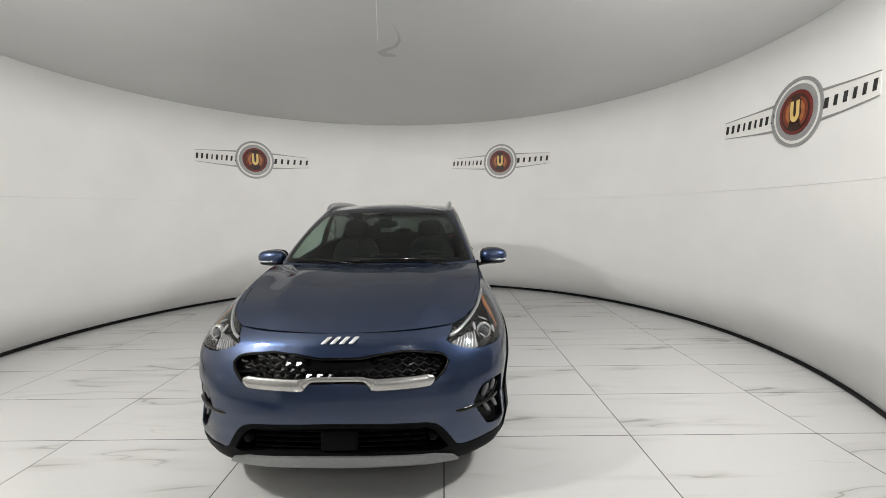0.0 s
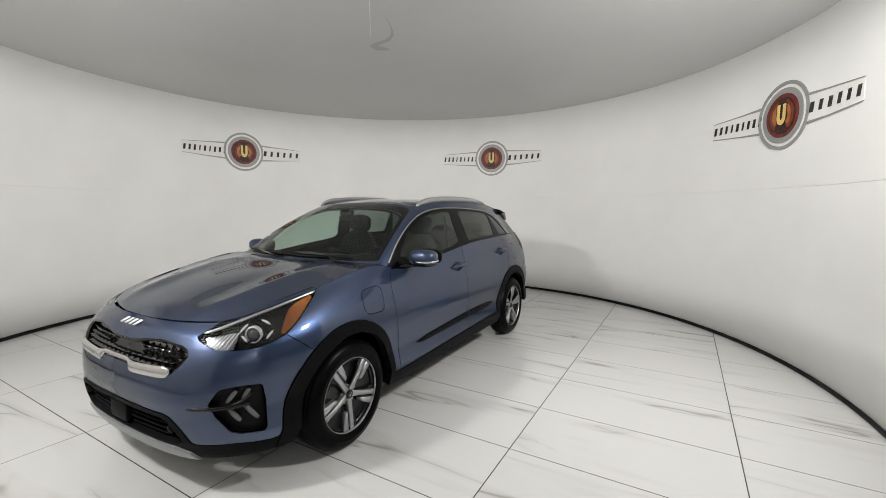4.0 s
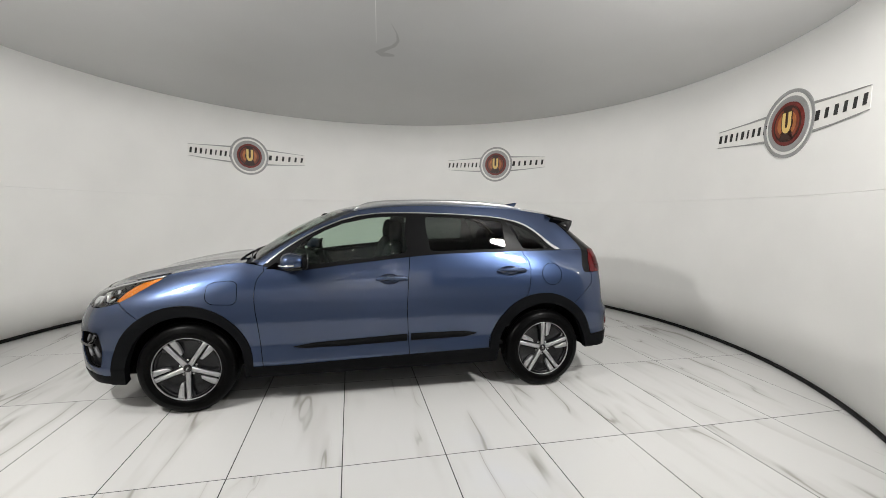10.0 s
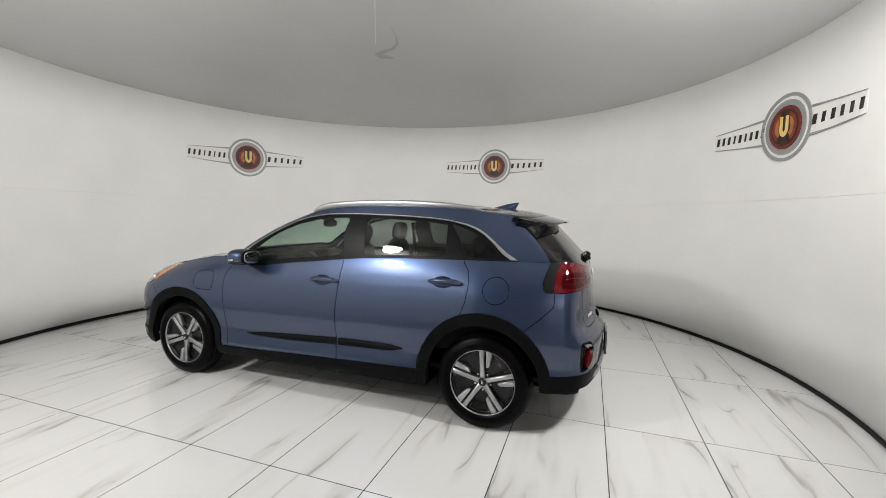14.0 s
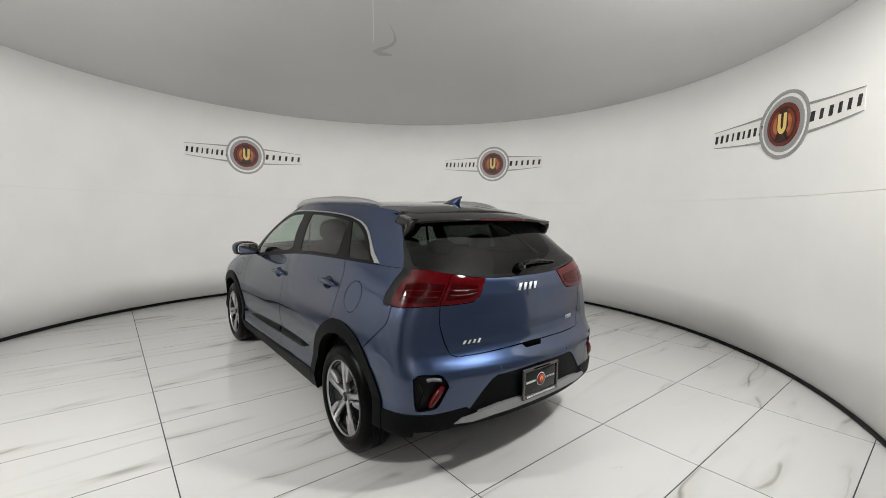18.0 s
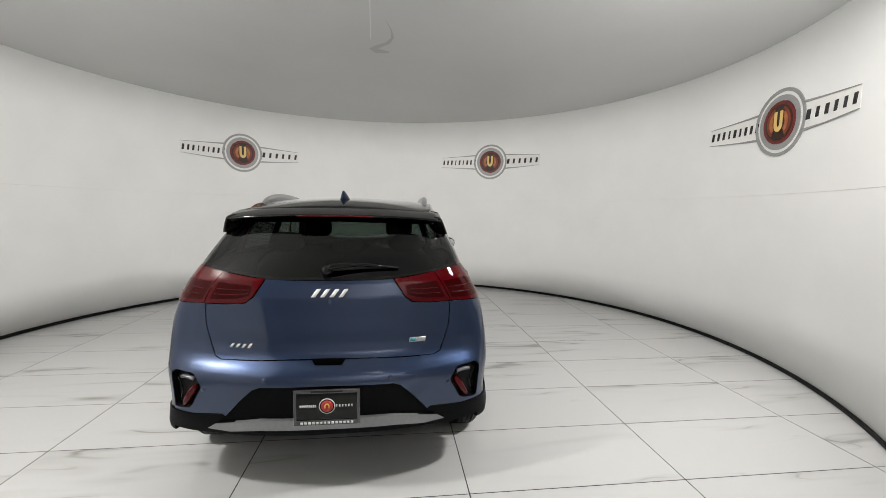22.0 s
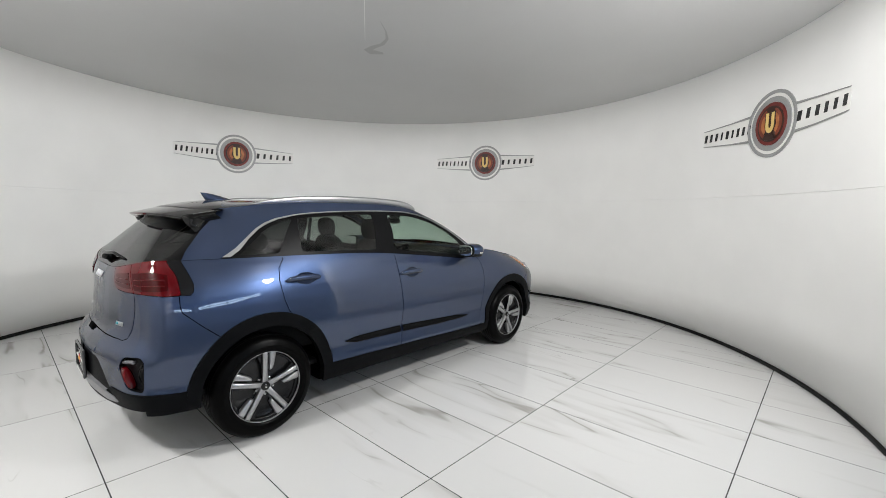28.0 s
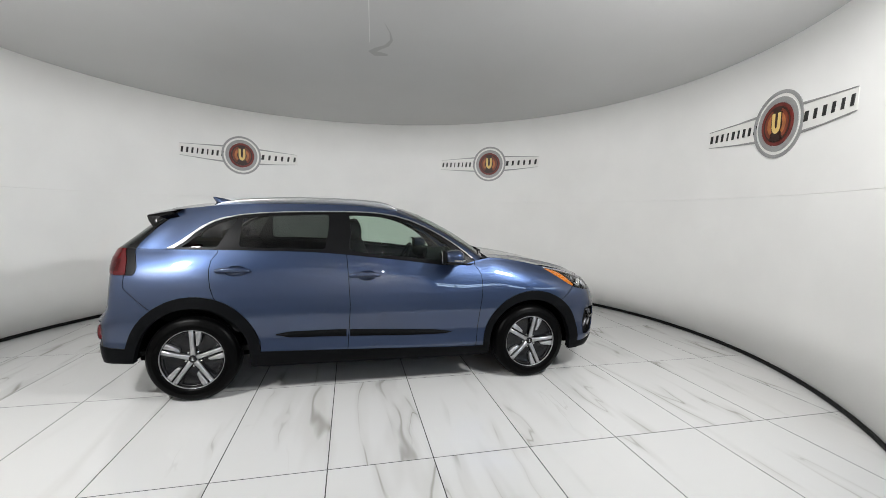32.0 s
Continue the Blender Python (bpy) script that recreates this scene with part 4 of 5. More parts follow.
BACK = [(10.8, -.2), (10.83, .03), (10.89, .16), (10.86, .52), (10.69, .85), (10.6, 1.2), (15.5, 1.2), (15.5, -.2)]
BACK_IN = rounded([(11.35, .04), (11.0, .4), (10.85, .66), (11.4, .80), (12.5, .84), (15.5, .86), (15.5, .03), (13.6, .03)], 3, .08)
G_POLYS = [SCREEN, SCREEN_IN, DLO, DLO_IN, BELT, GL_F, GL_R, GL_Q, BACK, BACK_IN]


def g_rule(u, v):
    if inside(SCREEN_IN, u, v):
        return "screen"
    if inside(SCREEN, u, v):
        return "screen_rim"
    if inside(DLO, u, v):
        for n, p in (("glass_f", GL_F), ("glass_r", GL_R), ("glass_q", GL_Q)):
            if inside(p, u, v):
                return n
        return "frame" if inside(DLO_IN, u, v) or inside(BELT, u, v) else "chrome"
    if inside(BACK, u, v):
        return "back_glass" if inside(BACK_IN, u, v) else "back_rim"
    return "pillar"


us = np.unique(np.concatenate([np.linspace(0, 4, 41), np.linspace(4, 11, 90), np.linspace(11, 15, 33)]))
GF = sort_faces(sheet(us, np.linspace(0, 1, 25), G_POLYS), g_rule)
both_sides("roof_side", skin([f for f in GF["pillar"] if sum(p[0] for p in f) / len(f) > 2.9], cabin, 0, .0005, .01), PAINT, car, "blue-grey painted roof pillar")
head_f = [f for f in GF["pillar"] if sum(p[0] for p in f) / len(f) <= 2.9]
part("windscreen", skin(GF["screen"], cabin, 0, 0, 0, True), GLASS_FRONT, car, "green-tinted windscreen")
part("windscreen_border", skin(GF["screen_rim"], cabin, -.0005, 0, .006, True), GLOSS_BLACK, car, "black printed windscreen border")
part("rear_window", skin(GF["back_glass"], cabin, 0, 0, 0, True), GLASS_BACK, car, "dark privacy rear window")
part("rear_window_border", skin(GF["back_rim"], cabin, .001, 0, .008, True), GLOSS_BLACK, car, "gloss black rear window surround")
both_sides("window_frame", skin(GF["frame"], cabin, -.003, 0, .01), PILLAR_BLACK, car, "black window frame")
both_sides("window_trim", skin(GF["chrome"], cabin, .003, 0, .01), SATIN, car, "satin chrome window trim")
both_sides("front_window", skin(GF["glass_f"], cabin, -.006, 0, 0), GLASS_CLEAR, car, "green-tinted front side window")
both_sides("rear_side_window", skin(GF["glass_r"], cabin, -.006, 0, 0), GLASS_DARK, car, "dark privacy side window")
both_sides("quarter_window", skin(GF["glass_q"], cabin, -.006, 0, 0), GLASS_BACK, car, "dark privacy quarter window")

RK, RS = np.meshgrid(np.unique(np.concatenate([np.linspace(0, 4, 25), np.linspace(4, 10.5, 62)])), np.linspace(0, 1, 17))
rf = [[(u0, v0), (u1, v0), (u1, v1), (u0, v1)] for u0, u1 in zip(RK[0], RK[0][1:]) for v0, v1 in zip(RS[:, 0], RS[1:, 0])]
part("roof_panel", skin(rf, roof, 0, 0, .0, True), PAINT, car, "blue-grey painted roof")
if head_f:
    part("windscreen_header", skin(head_f, cabin, 0, 0, .01, True), PAINT, car)
us = np.linspace(10.5, 15, 28)
rf = [[(u0, v0), (u1, v0), (u1, v1), (u0, v1)] for u0, u1 in zip(us, us[1:]) for v0, v1 in zip(RS[:, 0], RS[1:, 0])]
part("roof_rear_panel", skin(rf, roof, 0, 0, .0, True), GLOSS_BLACK, car, "gloss black rear roof panel")

# hood
us, vs = np.linspace(0, 6, 50), np.linspace(0, 1, 26)
hf = [[(u0, v0), (u1, v0), (u1, v1), (u0, v1)] for u0, u1 in zip(us, us[1:]) for v0, v1 in zip(vs, vs[1:])]
part("hood", skin(hf, bonnet, 0, .0010, .015, True), PAINT, car, "blue-grey painted hood")


# cowl between hood and windscreen
ys = np.linspace(-.73, .73, 31)
cw = []
for y in ys:
    q = abs(y) / .73
    xb, xf = 1.065 - .14 * q ** 2.2, 1.045 - .075 * q ** 2
    cw.append([(xf + .03, y, 1.045), (xf + .005, y, 1.052), (xb - .02, y, 1.058), (xb - .07, y, 1.065)])
part("cowl", grid_bm(np.array(cw)), CLADDING, car, "black plastic cowl")


def wiper(pts, blade):
    w = part("wiper", tube(pts, (.009,) * (len(pts) - 1) + (.006,), 8), GLOSS_BLACK, car, "black wiper")
    part("blade", tube(blade, .005, 6, 2.0), BLACK_TRIM, w)


def on_screen(k, s, d=.012, side=1):
    p = cabin(np.array([k]), np.array([s]))[0]
    return (p[0] + d, p[1] * side, p[2] + d)


wiper([(1.05, .55, 1.06), (1.05, .42, 1.075), on_screen(1.0, .06, .015), on_screen(.2, .06, .015)], [on_screen(1.75, .045), on_screen(1, .055), on_screen(.1, .06), on_screen(.7, .06, .012, -1)])
wiper([(1.06, -.05, 1.06), (1.07, -.15, 1.075), on_screen(1.2, .055, .015, -1)], [on_screen(.3, .045, .012, -1), on_screen(1.2, .05, .012, -1), on_screen(2.2, .06, .012, -1)])

# roof rails
for sg in (1, -1):
    rail = [(.20, .557, 1.462), (.15, .562, 1.495), (.08, .565, 1.517), (-.04, .567, 1.533), (-.3, .567, 1.546), (-.64, .562, 1.548), (-.9, .552, 1.538), (-1.08, .54, 1.522), (-1.2, .53, 1.50), (-1.27, .524, 1.47)]
    rail = catmull(rail, np.linspace(0, 9, 40))
    rail[:, 1] *= sg
    rows = []
    for f, (x, y, z) in zip(np.linspace(0, 1, 40), rail):
        w = np.interp(f, (0, .05, .95, 1), (.006, .0155, .0155, .006))
        foot = np.interp(x, (-1.3, -1.2, -.9, -.5, -.2, 0, .12, .22), (1.455, 1.478, 1.492, 1.498, 1.494, 1.478, 1.462, 1.445))
        h = max(z - foot, .012)
        rows.append([(x, y + w * k, z - h * d) for k, d in ((0, -.1), (.7, 0), (1, .14), (1, .45), (.75, .62), (.7, 1), (-.7, 1), (-.75, .62), (-1, .45), (-1, .14), (-.7, 0))])
    b = grid_bm(np.array(rows), True)
    bmesh.ops.recalc_face_normals(b, faces=b.faces[:])
    part("roof_rail", b, SATIN, car, "satin silver roof rail")

# antenna fin
fin = []
for f in np.linspace(0, 1, 9):
    h, l = .053 * f, .18 * (1 - f) ** .75 + .028
    x0 = -1.375 - .03 * f
    w = .03 * (1 - f) ** .8 + .004
    fin.append([(x0 - .02 + l * c - .0, w * s, 1.505 + h) for c, s in ((0, 0), (.12, .7), (.4, 1), (.7, .6), (1, 0), (.7, -.6), (.4, -1), (.12, -.7))])
fb = grid_bm(np.array(fin), True)
bmesh.ops.holes_fill(fb, edges=[e for e in fb.edges if e.is_boundary])
bmesh.ops.recalc_face_normals(fb, faces=fb.faces[:])
part("antenna", fb, PAINT, car, "blue-grey shark fin antenna")

# spoiler
def spoiler():
    rows = []
    for y in np.linspace(-.592, .592, 41):
        q = abs(y) / .592
        xr, xt = -1.46 - .012 * q ** 2, -1.818 + .102 * q ** 2.2
        zr, zt = 1.487 - .055 * q ** 2.2, 1.413 - .024 * q ** 2.5
        thick = .028 + .03 * np.clip((q - .75) / .25, 0, 1) ** 1.3
        rows.append([(xr, y, zr), (xr * .7 + xt * .3, y, zr * .68 + zt * .32 + .006), (xr * .35 + xt * .65, y, zr * .34 + zt * .66 + .006), (xt + .012, y, zt + .001), (xt, y, zt - .005), (xt + .004, y, zt - .013), (xt + .05, y, zt - thick * .8), (-1.67 + .07 * q ** 2, y, 1.37 - .012 * q), (xr - .02, y, zr - .05)])
    b = grid_bm(np.array(rows))
    bmesh.ops.holes_fill(b, edges=[e for e in b.edges if e.is_boundary])
    bmesh.ops.recalc_face_normals(b, faces=b.faces[:])
    return b


def spoiler_fin(sg):
    """The fin at the spoiler's end: an outer side along the pillar and a hollow inner side."""
    edge = [cabin(np.array([k]), np.array([v]))[0] for k, v in ((10.62, .99), (10.72, .84), (10.84, .68), (10.9, .5))]
    outer = [(-1.712, .592, 1.394), (-1.712, .596, 1.386), (-1.698, .612, 1.352), (-1.66, .634, 1.304)]
    rows = []
    for (ex, ey, ez), o in zip(edge, outer):
        e, o = np.array((ex, ey + .003, ez)), np.array(o)
        mid = (e + o) / 2 + (0, .004, 0)
        back = o + (.002, -.012, -.001)
        deep = o * .55 + e * .45 + (-.01, -.07 - .04 * (o[2] - 1.30) / .09, .012)
        rows.append([tuple(p * (1, sg, 1)) for p in (e, mid, o, back, deep, e + (0, -.03, 0))])
    b = grid_bm(np.array(rows), True)
    bmesh.ops.holes_fill(b, edges=[e for e in b.edges if e.is_boundary])
    bmesh.ops.recalc_face_normals(b, faces=b.faces[:])
    return b


sp = part("spoiler", spoiler(), GLOSS_BLACK, car, "gloss black rear roof spoiler")
for sg in (1, -1):
    part("spoiler_fin", spoiler_fin(sg), GLOSS_BLACK, sp)
part("brake_light", tube([(-1.820 + .102 * (abs(y) / .592) ** 2.2, y, 1.404 - .024 * (abs(y) / .592) ** 2.5) for y in np.linspace(-.2, .2, 15)], .0075, 6, .8), RED_LENS, sp, "red high brake light")
# rear wiper
rw = part("rear_wiper", tube([(-1.985, .02, 1.135), (-1.99, .0, 1.155), (-1.972, -.15, 1.163), (-1.952, -.34, 1.14)], (.014, .016, .010, .006), 8), GLOSS_BLACK, car, "black rear wiper")
part("wiper_hub", moved(spin_bm(((.0, .03), (.022, .028), (.026, .01), (.026, -.02)), 20), Matrix.Translation((-1.975, .02, 1.13)) @ Matrix.Rotation(radians(-70), 4, "Y")), GLOSS_BLACK, rw)

# ---- car details ----
def spot(a, s, out=0.0, tail_side=1):
    """A point off the lower body by out, with its outward normal."""
    p = flank(np.array([a, a + .04 if a < 22.9 else a - .04, a]), np.array([s, s, s + .01]))
    n = np.cross(p[1] - p[0], p[2] - p[0])
    n = n / np.linalg.norm(n)
    if n[0] * p[0][0] * .3 + n[1] * p[0][1] < 0:
        n = -n
    q = p[0] + n * out
    return Vector((q[0], q[1] * tail_side, q[2])), Vector((n[0], n[1] * tail_side, n[2]))


def path(pts, out=0.0, n=20):
    """Points along a smooth line over the lower body."""
    uv = catmull(pts, np.linspace(0, len(pts) - 1, n))
    return np.array([spot(a, s, out)[0] for a, s in uv])


def aim(p, n, up=(0, 0, 1)):
    """A frame at p whose z axis is n and whose y axis leans to up."""
    z = n.normalized()
    x = Vector(up).cross(z).normalized()
    y = z.cross(x)
    return Matrix.Translation(p) @ Matrix((x, y, z)).transposed().to_4x4()


def plate(poly, depth, bevel=0.0):
    """A flat polygon in its own xy plane, from z = 0 to depth."""
    bm = bmesh.new()
    lo = [bm.verts.new((x, y, 0)) for x, y in poly]
    cx, cy = sum(p[0] for p in poly) / len(poly), sum(p[1] for p in poly) / len(poly)
    mid = [bm.verts.new((x, y, depth - bevel)) for x, y in poly]
    hi = [bm.verts.new((x + (cx - x) * min(1, bevel / max(math.hypot(x - cx, y - cy), 1e-6)), y + (cy - y) * min(1, bevel / max(math.hypot(x - cx, y - cy), 1e-6)), depth)) for x, y in poly] if bevel else mid
    n = len(poly)
    for i in range(n):
        j = (i + 1) % n
        bm.faces.new((lo[i], lo[j], mid[j], mid[i]))
        if bevel:
            bm.faces.new((mid[i], mid[j], hi[j], hi[i]))
    bm.faces.new(hi)
    bm.faces.new(lo[::-1])
    bmesh.ops.recalc_face_normals(bm, faces=bm.faces[:])
    return bm


def fit_flank(bm, a, s, out, sg=1):
    p, n = spot(a, s, out, sg)
    return moved(bm, aim(p, n))


# wheels
def spoke_plate(pts, z0, z1, dish=.02):
    b = plate(pts, z1 - z0, .004)
    for v in b.verts:
        v.co.z += z0 - dish * max(0, 1 - math.hypot(v.co.x, v.co.y) / .2) ** 1.5
    return b


def turn_pts(pts, deg):
    c, s = math.cos(radians(deg)), math.sin(radians(deg))
    return [(x * c - y * s, x * s + y * c) for x, y in pts]


def wheel():
    w = new("wheel")
    w.parent = car
    prof = [(.212, -.084), (.222, -.094), (.238, -.102), (.268, -.104), (.290, -.098), (.305, -.088), (.315, -.076), (.3215, -.064), (.3245, -.056)]
    tread = []
    for c in (-.045, -.015, .015, .045):
        tread += [(.3255, c - .011), (.3255, c - .0035), (.319, c - .003), (.319, c + .003), (.3255, c + .0035), (.3255, c + .011)]
    tread = sorted(set(tread), key=lambda q: q[1])
    prof = prof + tread + [(r, -z) for r, z in reversed(prof)]
    # raised band on the side wall
    prof = prof[:-3] + [(.262, .1075), (.258, .1065), (.25, .1045), (.246, .1052), (.236, .1015), (.225, .093), (.219, .085), (.212, .08)]
    b = spin_bm(prof, 72)
    bmesh.ops.recalc_face_normals(b, faces=b.faces[:])
    part("tyre", b, RUBBER, w, "black tyre with grooved tread")
    rim = spin_bm([(.214, .078), (.2235, .088), (.2235, .0945), (.2218, .0962), (.2196, .094), (.2175, .08)], 72)
    bmesh.ops.recalc_face_normals(rim, faces=rim.faces[:])
    part("rim", rim, ALLOY, w, "bright machined rim lip")
    barrel = spin_bm([(.212, -.088), (.216, -.085), (.213, .078), (.207, .08), (.2, .07), (.19, -.02), (.185, -.08)], 60)
    bmesh.ops.recalc_face_normals(barrel, faces=barrel.faces[:])
    part("rim_barrel", barrel, ALLOY_DARK, w)
    disc = spin_bm([(0.001, .045), (.05, .046), (.12, .05), (.19, .056), (.205, .07), (.205, .02), (.12, .0), (0.001, .0)], 60)
    bmesh.ops.recalc_face_normals(disc, faces=disc.faces[:])
    part("rim_face", disc, ALLOY_DARK, w, "gloss dark grey wheel face")
    for i in range(5):
        t = 72 * i
        part("spoke", spoke_plate(turn_pts([(.02, -.018), (.07, -.0155), (.14, -.0145), (.216, -.0155), (.216, .0155), (.14, .0145), (.07, .0155), (.02, .018)], t), .052, .090), ALLOY, w, "machined alloy spoke")
        part("spoke_edge", spoke_plate(turn_pts([(.05, .018), (.14, .02), (.208, .05), (.208, .018), (.14, .016)], t), .05, .082), ALLOY_DARK, w)
        part("blade", spoke_plate(turn_pts([(.098, -.0285), (.15, -.029), (.2145, -.0295), (.2065, -.069), (.19, -.069), (.145, -.0605), (.108, -.049)], t), .05, .088, .012), ALLOY, w, "machined alloy blade")
        c = turn_pts([(.056, 0)], t + 36)[0]
        nut = spin_bm([(.0, .078), (.006, .078), (.0095, .074), (.0105, .05)], 6)
        bmesh.ops.recalc_face_normals(nut, faces=nut.faces[:])
        part("wheel_nut", moved(nut, Matrix.Translation((c[0], c[1], -.012))), CHROME, w)
    cap = spin_bm([(.0, .084), (.018, .083), (.026, .080), (.0285, .074), (.029, .05)], 32)
    bmesh.ops.recalc_face_normals(cap, faces=cap.faces[:])
    c = part("hub_cap", cap, GLOSS_BLACK, w, "gloss black hub cap")
    for x in (-.011, -.002, .007):
        part("emblem", moved(plate([(x, -.006), (x + .004, -.006), (x + .007, .006), (x + .003, .006)], .002), Matrix.Translation((0, 0, .083))), CHROME, c)
    b = spin_bm([(.0, -.01), (.14, -.01), (.14, .01), (.0, .012)], 40)
    part("brake_disc", b, SATIN, w)
    return w


WHEEL_AT = ((1.35, .768, 1, 56), (1.35, -.768, -1, 78), (-1.35, .768, 1, 92), (-1.35, -.768, -1, 91))
first = wheel()
for i, (x, y, sg, turn) in enumerate(WHEEL_AT):
    ax = Matrix(((-1, 0, 0), (0, 0, 1), (0, 1, 0))) if sg > 0 else Matrix(((1, 0, 0), (0, 0, -1), (0, 1, 0)))
    m = Matrix.Translation((x, y, .3255)) @ ax.to_4x4() @ Matrix.Rotation(radians(turn), 4, "Z")
    if i == 0:
        first.matrix_basis = m
    else:
        copy_thing(first, m)
    # arch liner
    cx, cz, r = (1.35, .325, .395) if x > 0 else (-1.338, .325, .405)
    rows = []
    for yy in (.83, .6, .5):
        tx, tz = arc(cx, cz, r, 0, 180, 30)
        rows.append([(px, yy * sg, pz) for px, pz in zip(tx, tz)])
    rows.append([(cx + (px - cx) * .02, .5 * sg, cz + (pz - cz) * .02) for px, pz in zip(tx, tz)])
    part("arch_liner", grid_bm(np.array(rows)), INNER_BLACK, car)

# underbody
part("underbody", box_bm(1.85, 1.52, .10, (0, 0, .262), .02), INNER_BLACK, car)
part("underbody", box_bm(.4, 1.15, .10, (1.72, 0, .26), .02), INNER_BLACK, car)
part("underbody", box_bm(.42, 1.2, .1, (-1.60, 0, .30), .02), INNER_BLACK, car)
part("underbody", box_bm(.9, 1.0, .1, (1.35, 0, .26), .02), INNER_BLACK, car)
part("underbody", box_bm(.9, 1.0, .1, (-1.35, 0, .27), .02), INNER_BLACK, car)
part("exhaust", tube([(-1.3, -.3, .22), (-1.6, -.42, .24), (-1.85, -.46, .25)], (.03, .07, .03), 12), INNER_BLACK, car, "dark exhaust silencer")

# grille
def recess(d):
    def fn(a, s):
        p, q, r = flank(a, s), flank(np.minimum(a + .03, 23), s), flank(a, s + .008)
        n = np.cross(q - p, r - p)
        n /= np.maximum(np.linalg.norm(n, axis=-1, keepdims=True), 1e-9)
        n = np.where((n[..., 0] * p[..., 0] * .3 + n[..., 1] * p[..., 1])[..., None] > 0, n, -n)
        return p - n * d
    return fn


GRILLE_BLACK = mat("glossy black grille", (.004, .004, .0042), .06, Specular_IOR_Level=.9, Coat_Weight=1.0, Coat_Roughness=.02)
STRIP = grain(mat("brushed chrome strip", (.62, .61, .59), .24, .95), 60, .08)
BADGE = mat("bright silver badge", (.80, .80, .81), .28, .5)
gr = part("grille", skin(LF["grille"], recess(.045), 0, -.003, -.04, True), GLOSS_BLACK, car, "gloss black front grille with faceted mesh")
inner_line = GRILLE[1:-1]
ring = path(inner_line, -.012, 60)
loop = np.concatenate([ring, (ring * [1, -1, 1])[::-1]])
part("grille_surround", tube(np.concatenate([loop, loop[:1]]), .011, 8), GLOSS_BLACK, gr, "gloss black grille surround")
low = nose_at((.452, .41, .30, .185, .165, .13, .10, 0), (.662, .652, .646, .642, .648, .664, .668, .669))
st = path(low, .004, 40)
part("grille_strip", tube(np.concatenate([st, (st * [1, -1, 1])[::-1][1:]]), np.interp(np.linspace(-1, 1, 79), (-1, -.9, -.45, -.3, .3, .45, .9, 1), (.012, .031, .031, .013, .013, .031, .031, .012)), 10, .45, (1, 0, 0)), STRIP, gr, "chrome strip along the grille's foot")
facets = bmesh.new()
for r in range(5):
    for c in range(20):
        y = -.51 + .054 * c + (.027 if r % 2 else 0)
        z = .662 + .027 * r
        if abs(y) < .13 and r > 3:
            continue
        ((a, s),) = nose_at(np.array([abs(y)]), np.array([z]))
        if not inside(GRILLE, a, s) or (abs(y) < .15 and r not in (0, 1)):
            continue
        p, n = spot(a, s, -.04, 1 if y > 0 else -1)
        m = aim(p, n)
        q = [facets.verts.new(m @ Vector(v)) for v in ((-.029, 0, 0), (0, -.017, 0), (.029, 0, 0), (0, .017, 0))]
        k = facets.verts.new(m @ Vector((-.010, .004, .026)))
        for i in range(4):
            facets.faces.new((q[i], q[(i + 1) % 4], k))
part("grille_mesh", facets, GRILLE_BLACK, gr, "faceted gloss black mesh", False)


def emblem(name, letters, parent, tail, at_z, y0, size, material=CHROME, slant=.5, gap=.25):
    """A row of plain slanted bars on the nose or the tail."""
    for i, w in enumerate(letters):
        y = y0 + i * size * (1 + gap)
        ((a, s),) = nose_at(np.array([abs(y)]), np.array([at_z]), tail)
        p, nn = spot(a, s, .004, 1 if y >= 0 else -1)
        h = size * w
        b = moved(plate([(-size * .45 - h * slant * .3, -h / 2), (size * .1 - h * slant * .3, -h / 2), (size * .45 + h * slant * .3, h / 2), (-size * .1 + h * slant * .3, h / 2)], .006, .0015), aim(p, nn))
        part(name, b, material, parent)


emblem("emblem", (1.1, 1.1, 1.1, 1.1), bumper, False, .826, -.066, .036, BADGE, .6, .22)
emblem("emblem", (1.1, 1.1, 1.1, 1.1), tailgate, True, 1.022, -.068, .037, BADGE, .6, .22)
emblem("name_badge", (1.0, .8, .8, .8), tailgate, True, .762, .385, .022, BADGE, .4, .35)
p, n = spot(*nose_at(np.array([.44]), np.array([.775]), True)[0], .001, -1)
pb = part("trim_badge", moved(plate([(-.045, -.012), (.04, -.012), (.045, .012), (-.04, .012)], .004, .001), aim(p, n)), SATIN, tailgate, "chrome and teal trim badge")
part("badge_bar", moved(plate([(-.040, -.007), (-.012, -.007), (-.009, .007), (-.037, .007)], .0055), aim(p, n)), mat("teal enamel", (.02, .25, .3), .3), pb)

# lower front opening
mouth = part("lower_grille", skin(LF["mouth"], recess(.06), 0, -.003, -.056, True), INNER_BLACK, car, "black lower front grille with slats")
for z in (.325, .355, .385, .415):
    w = .40 + .25 * max(0, .40 - z) * 1.2
    ys = np.linspace(0, min(w, .47), 14)
    h = np.array([spot(a, s, -.028)[0] for a, s in nose_at(ys, np.full(14, z))])
    part("slat", tube(np.concatenate([(h * [1, -1, 1])[::-1], h[1:]]), .008, 6, .6, (0, 0, 1)), CLADDING, mouth)
p, n = spot(0.02, (.372 - LOW) / .665, -.02)
part("radar_cover", box_bm(.03, .175, .10, (p[0], 0, .375), .01), CLADDING, mouth, "flat black radar cover")
for sg in (1, -1):
    for yy, zz in ((.445, .375),):
        ((a, s),) = nose_at(np.array([yy]), np.array([zz]))
        p, n = spot(a, s, -.004, sg)
        sensor = spin_bm([(.0, .006), (.013, .005), (.02, .002), (.022, -.02)], 20)
        part("parking_sensor", moved(sensor, aim(p, n)), CLADDING, mouth)
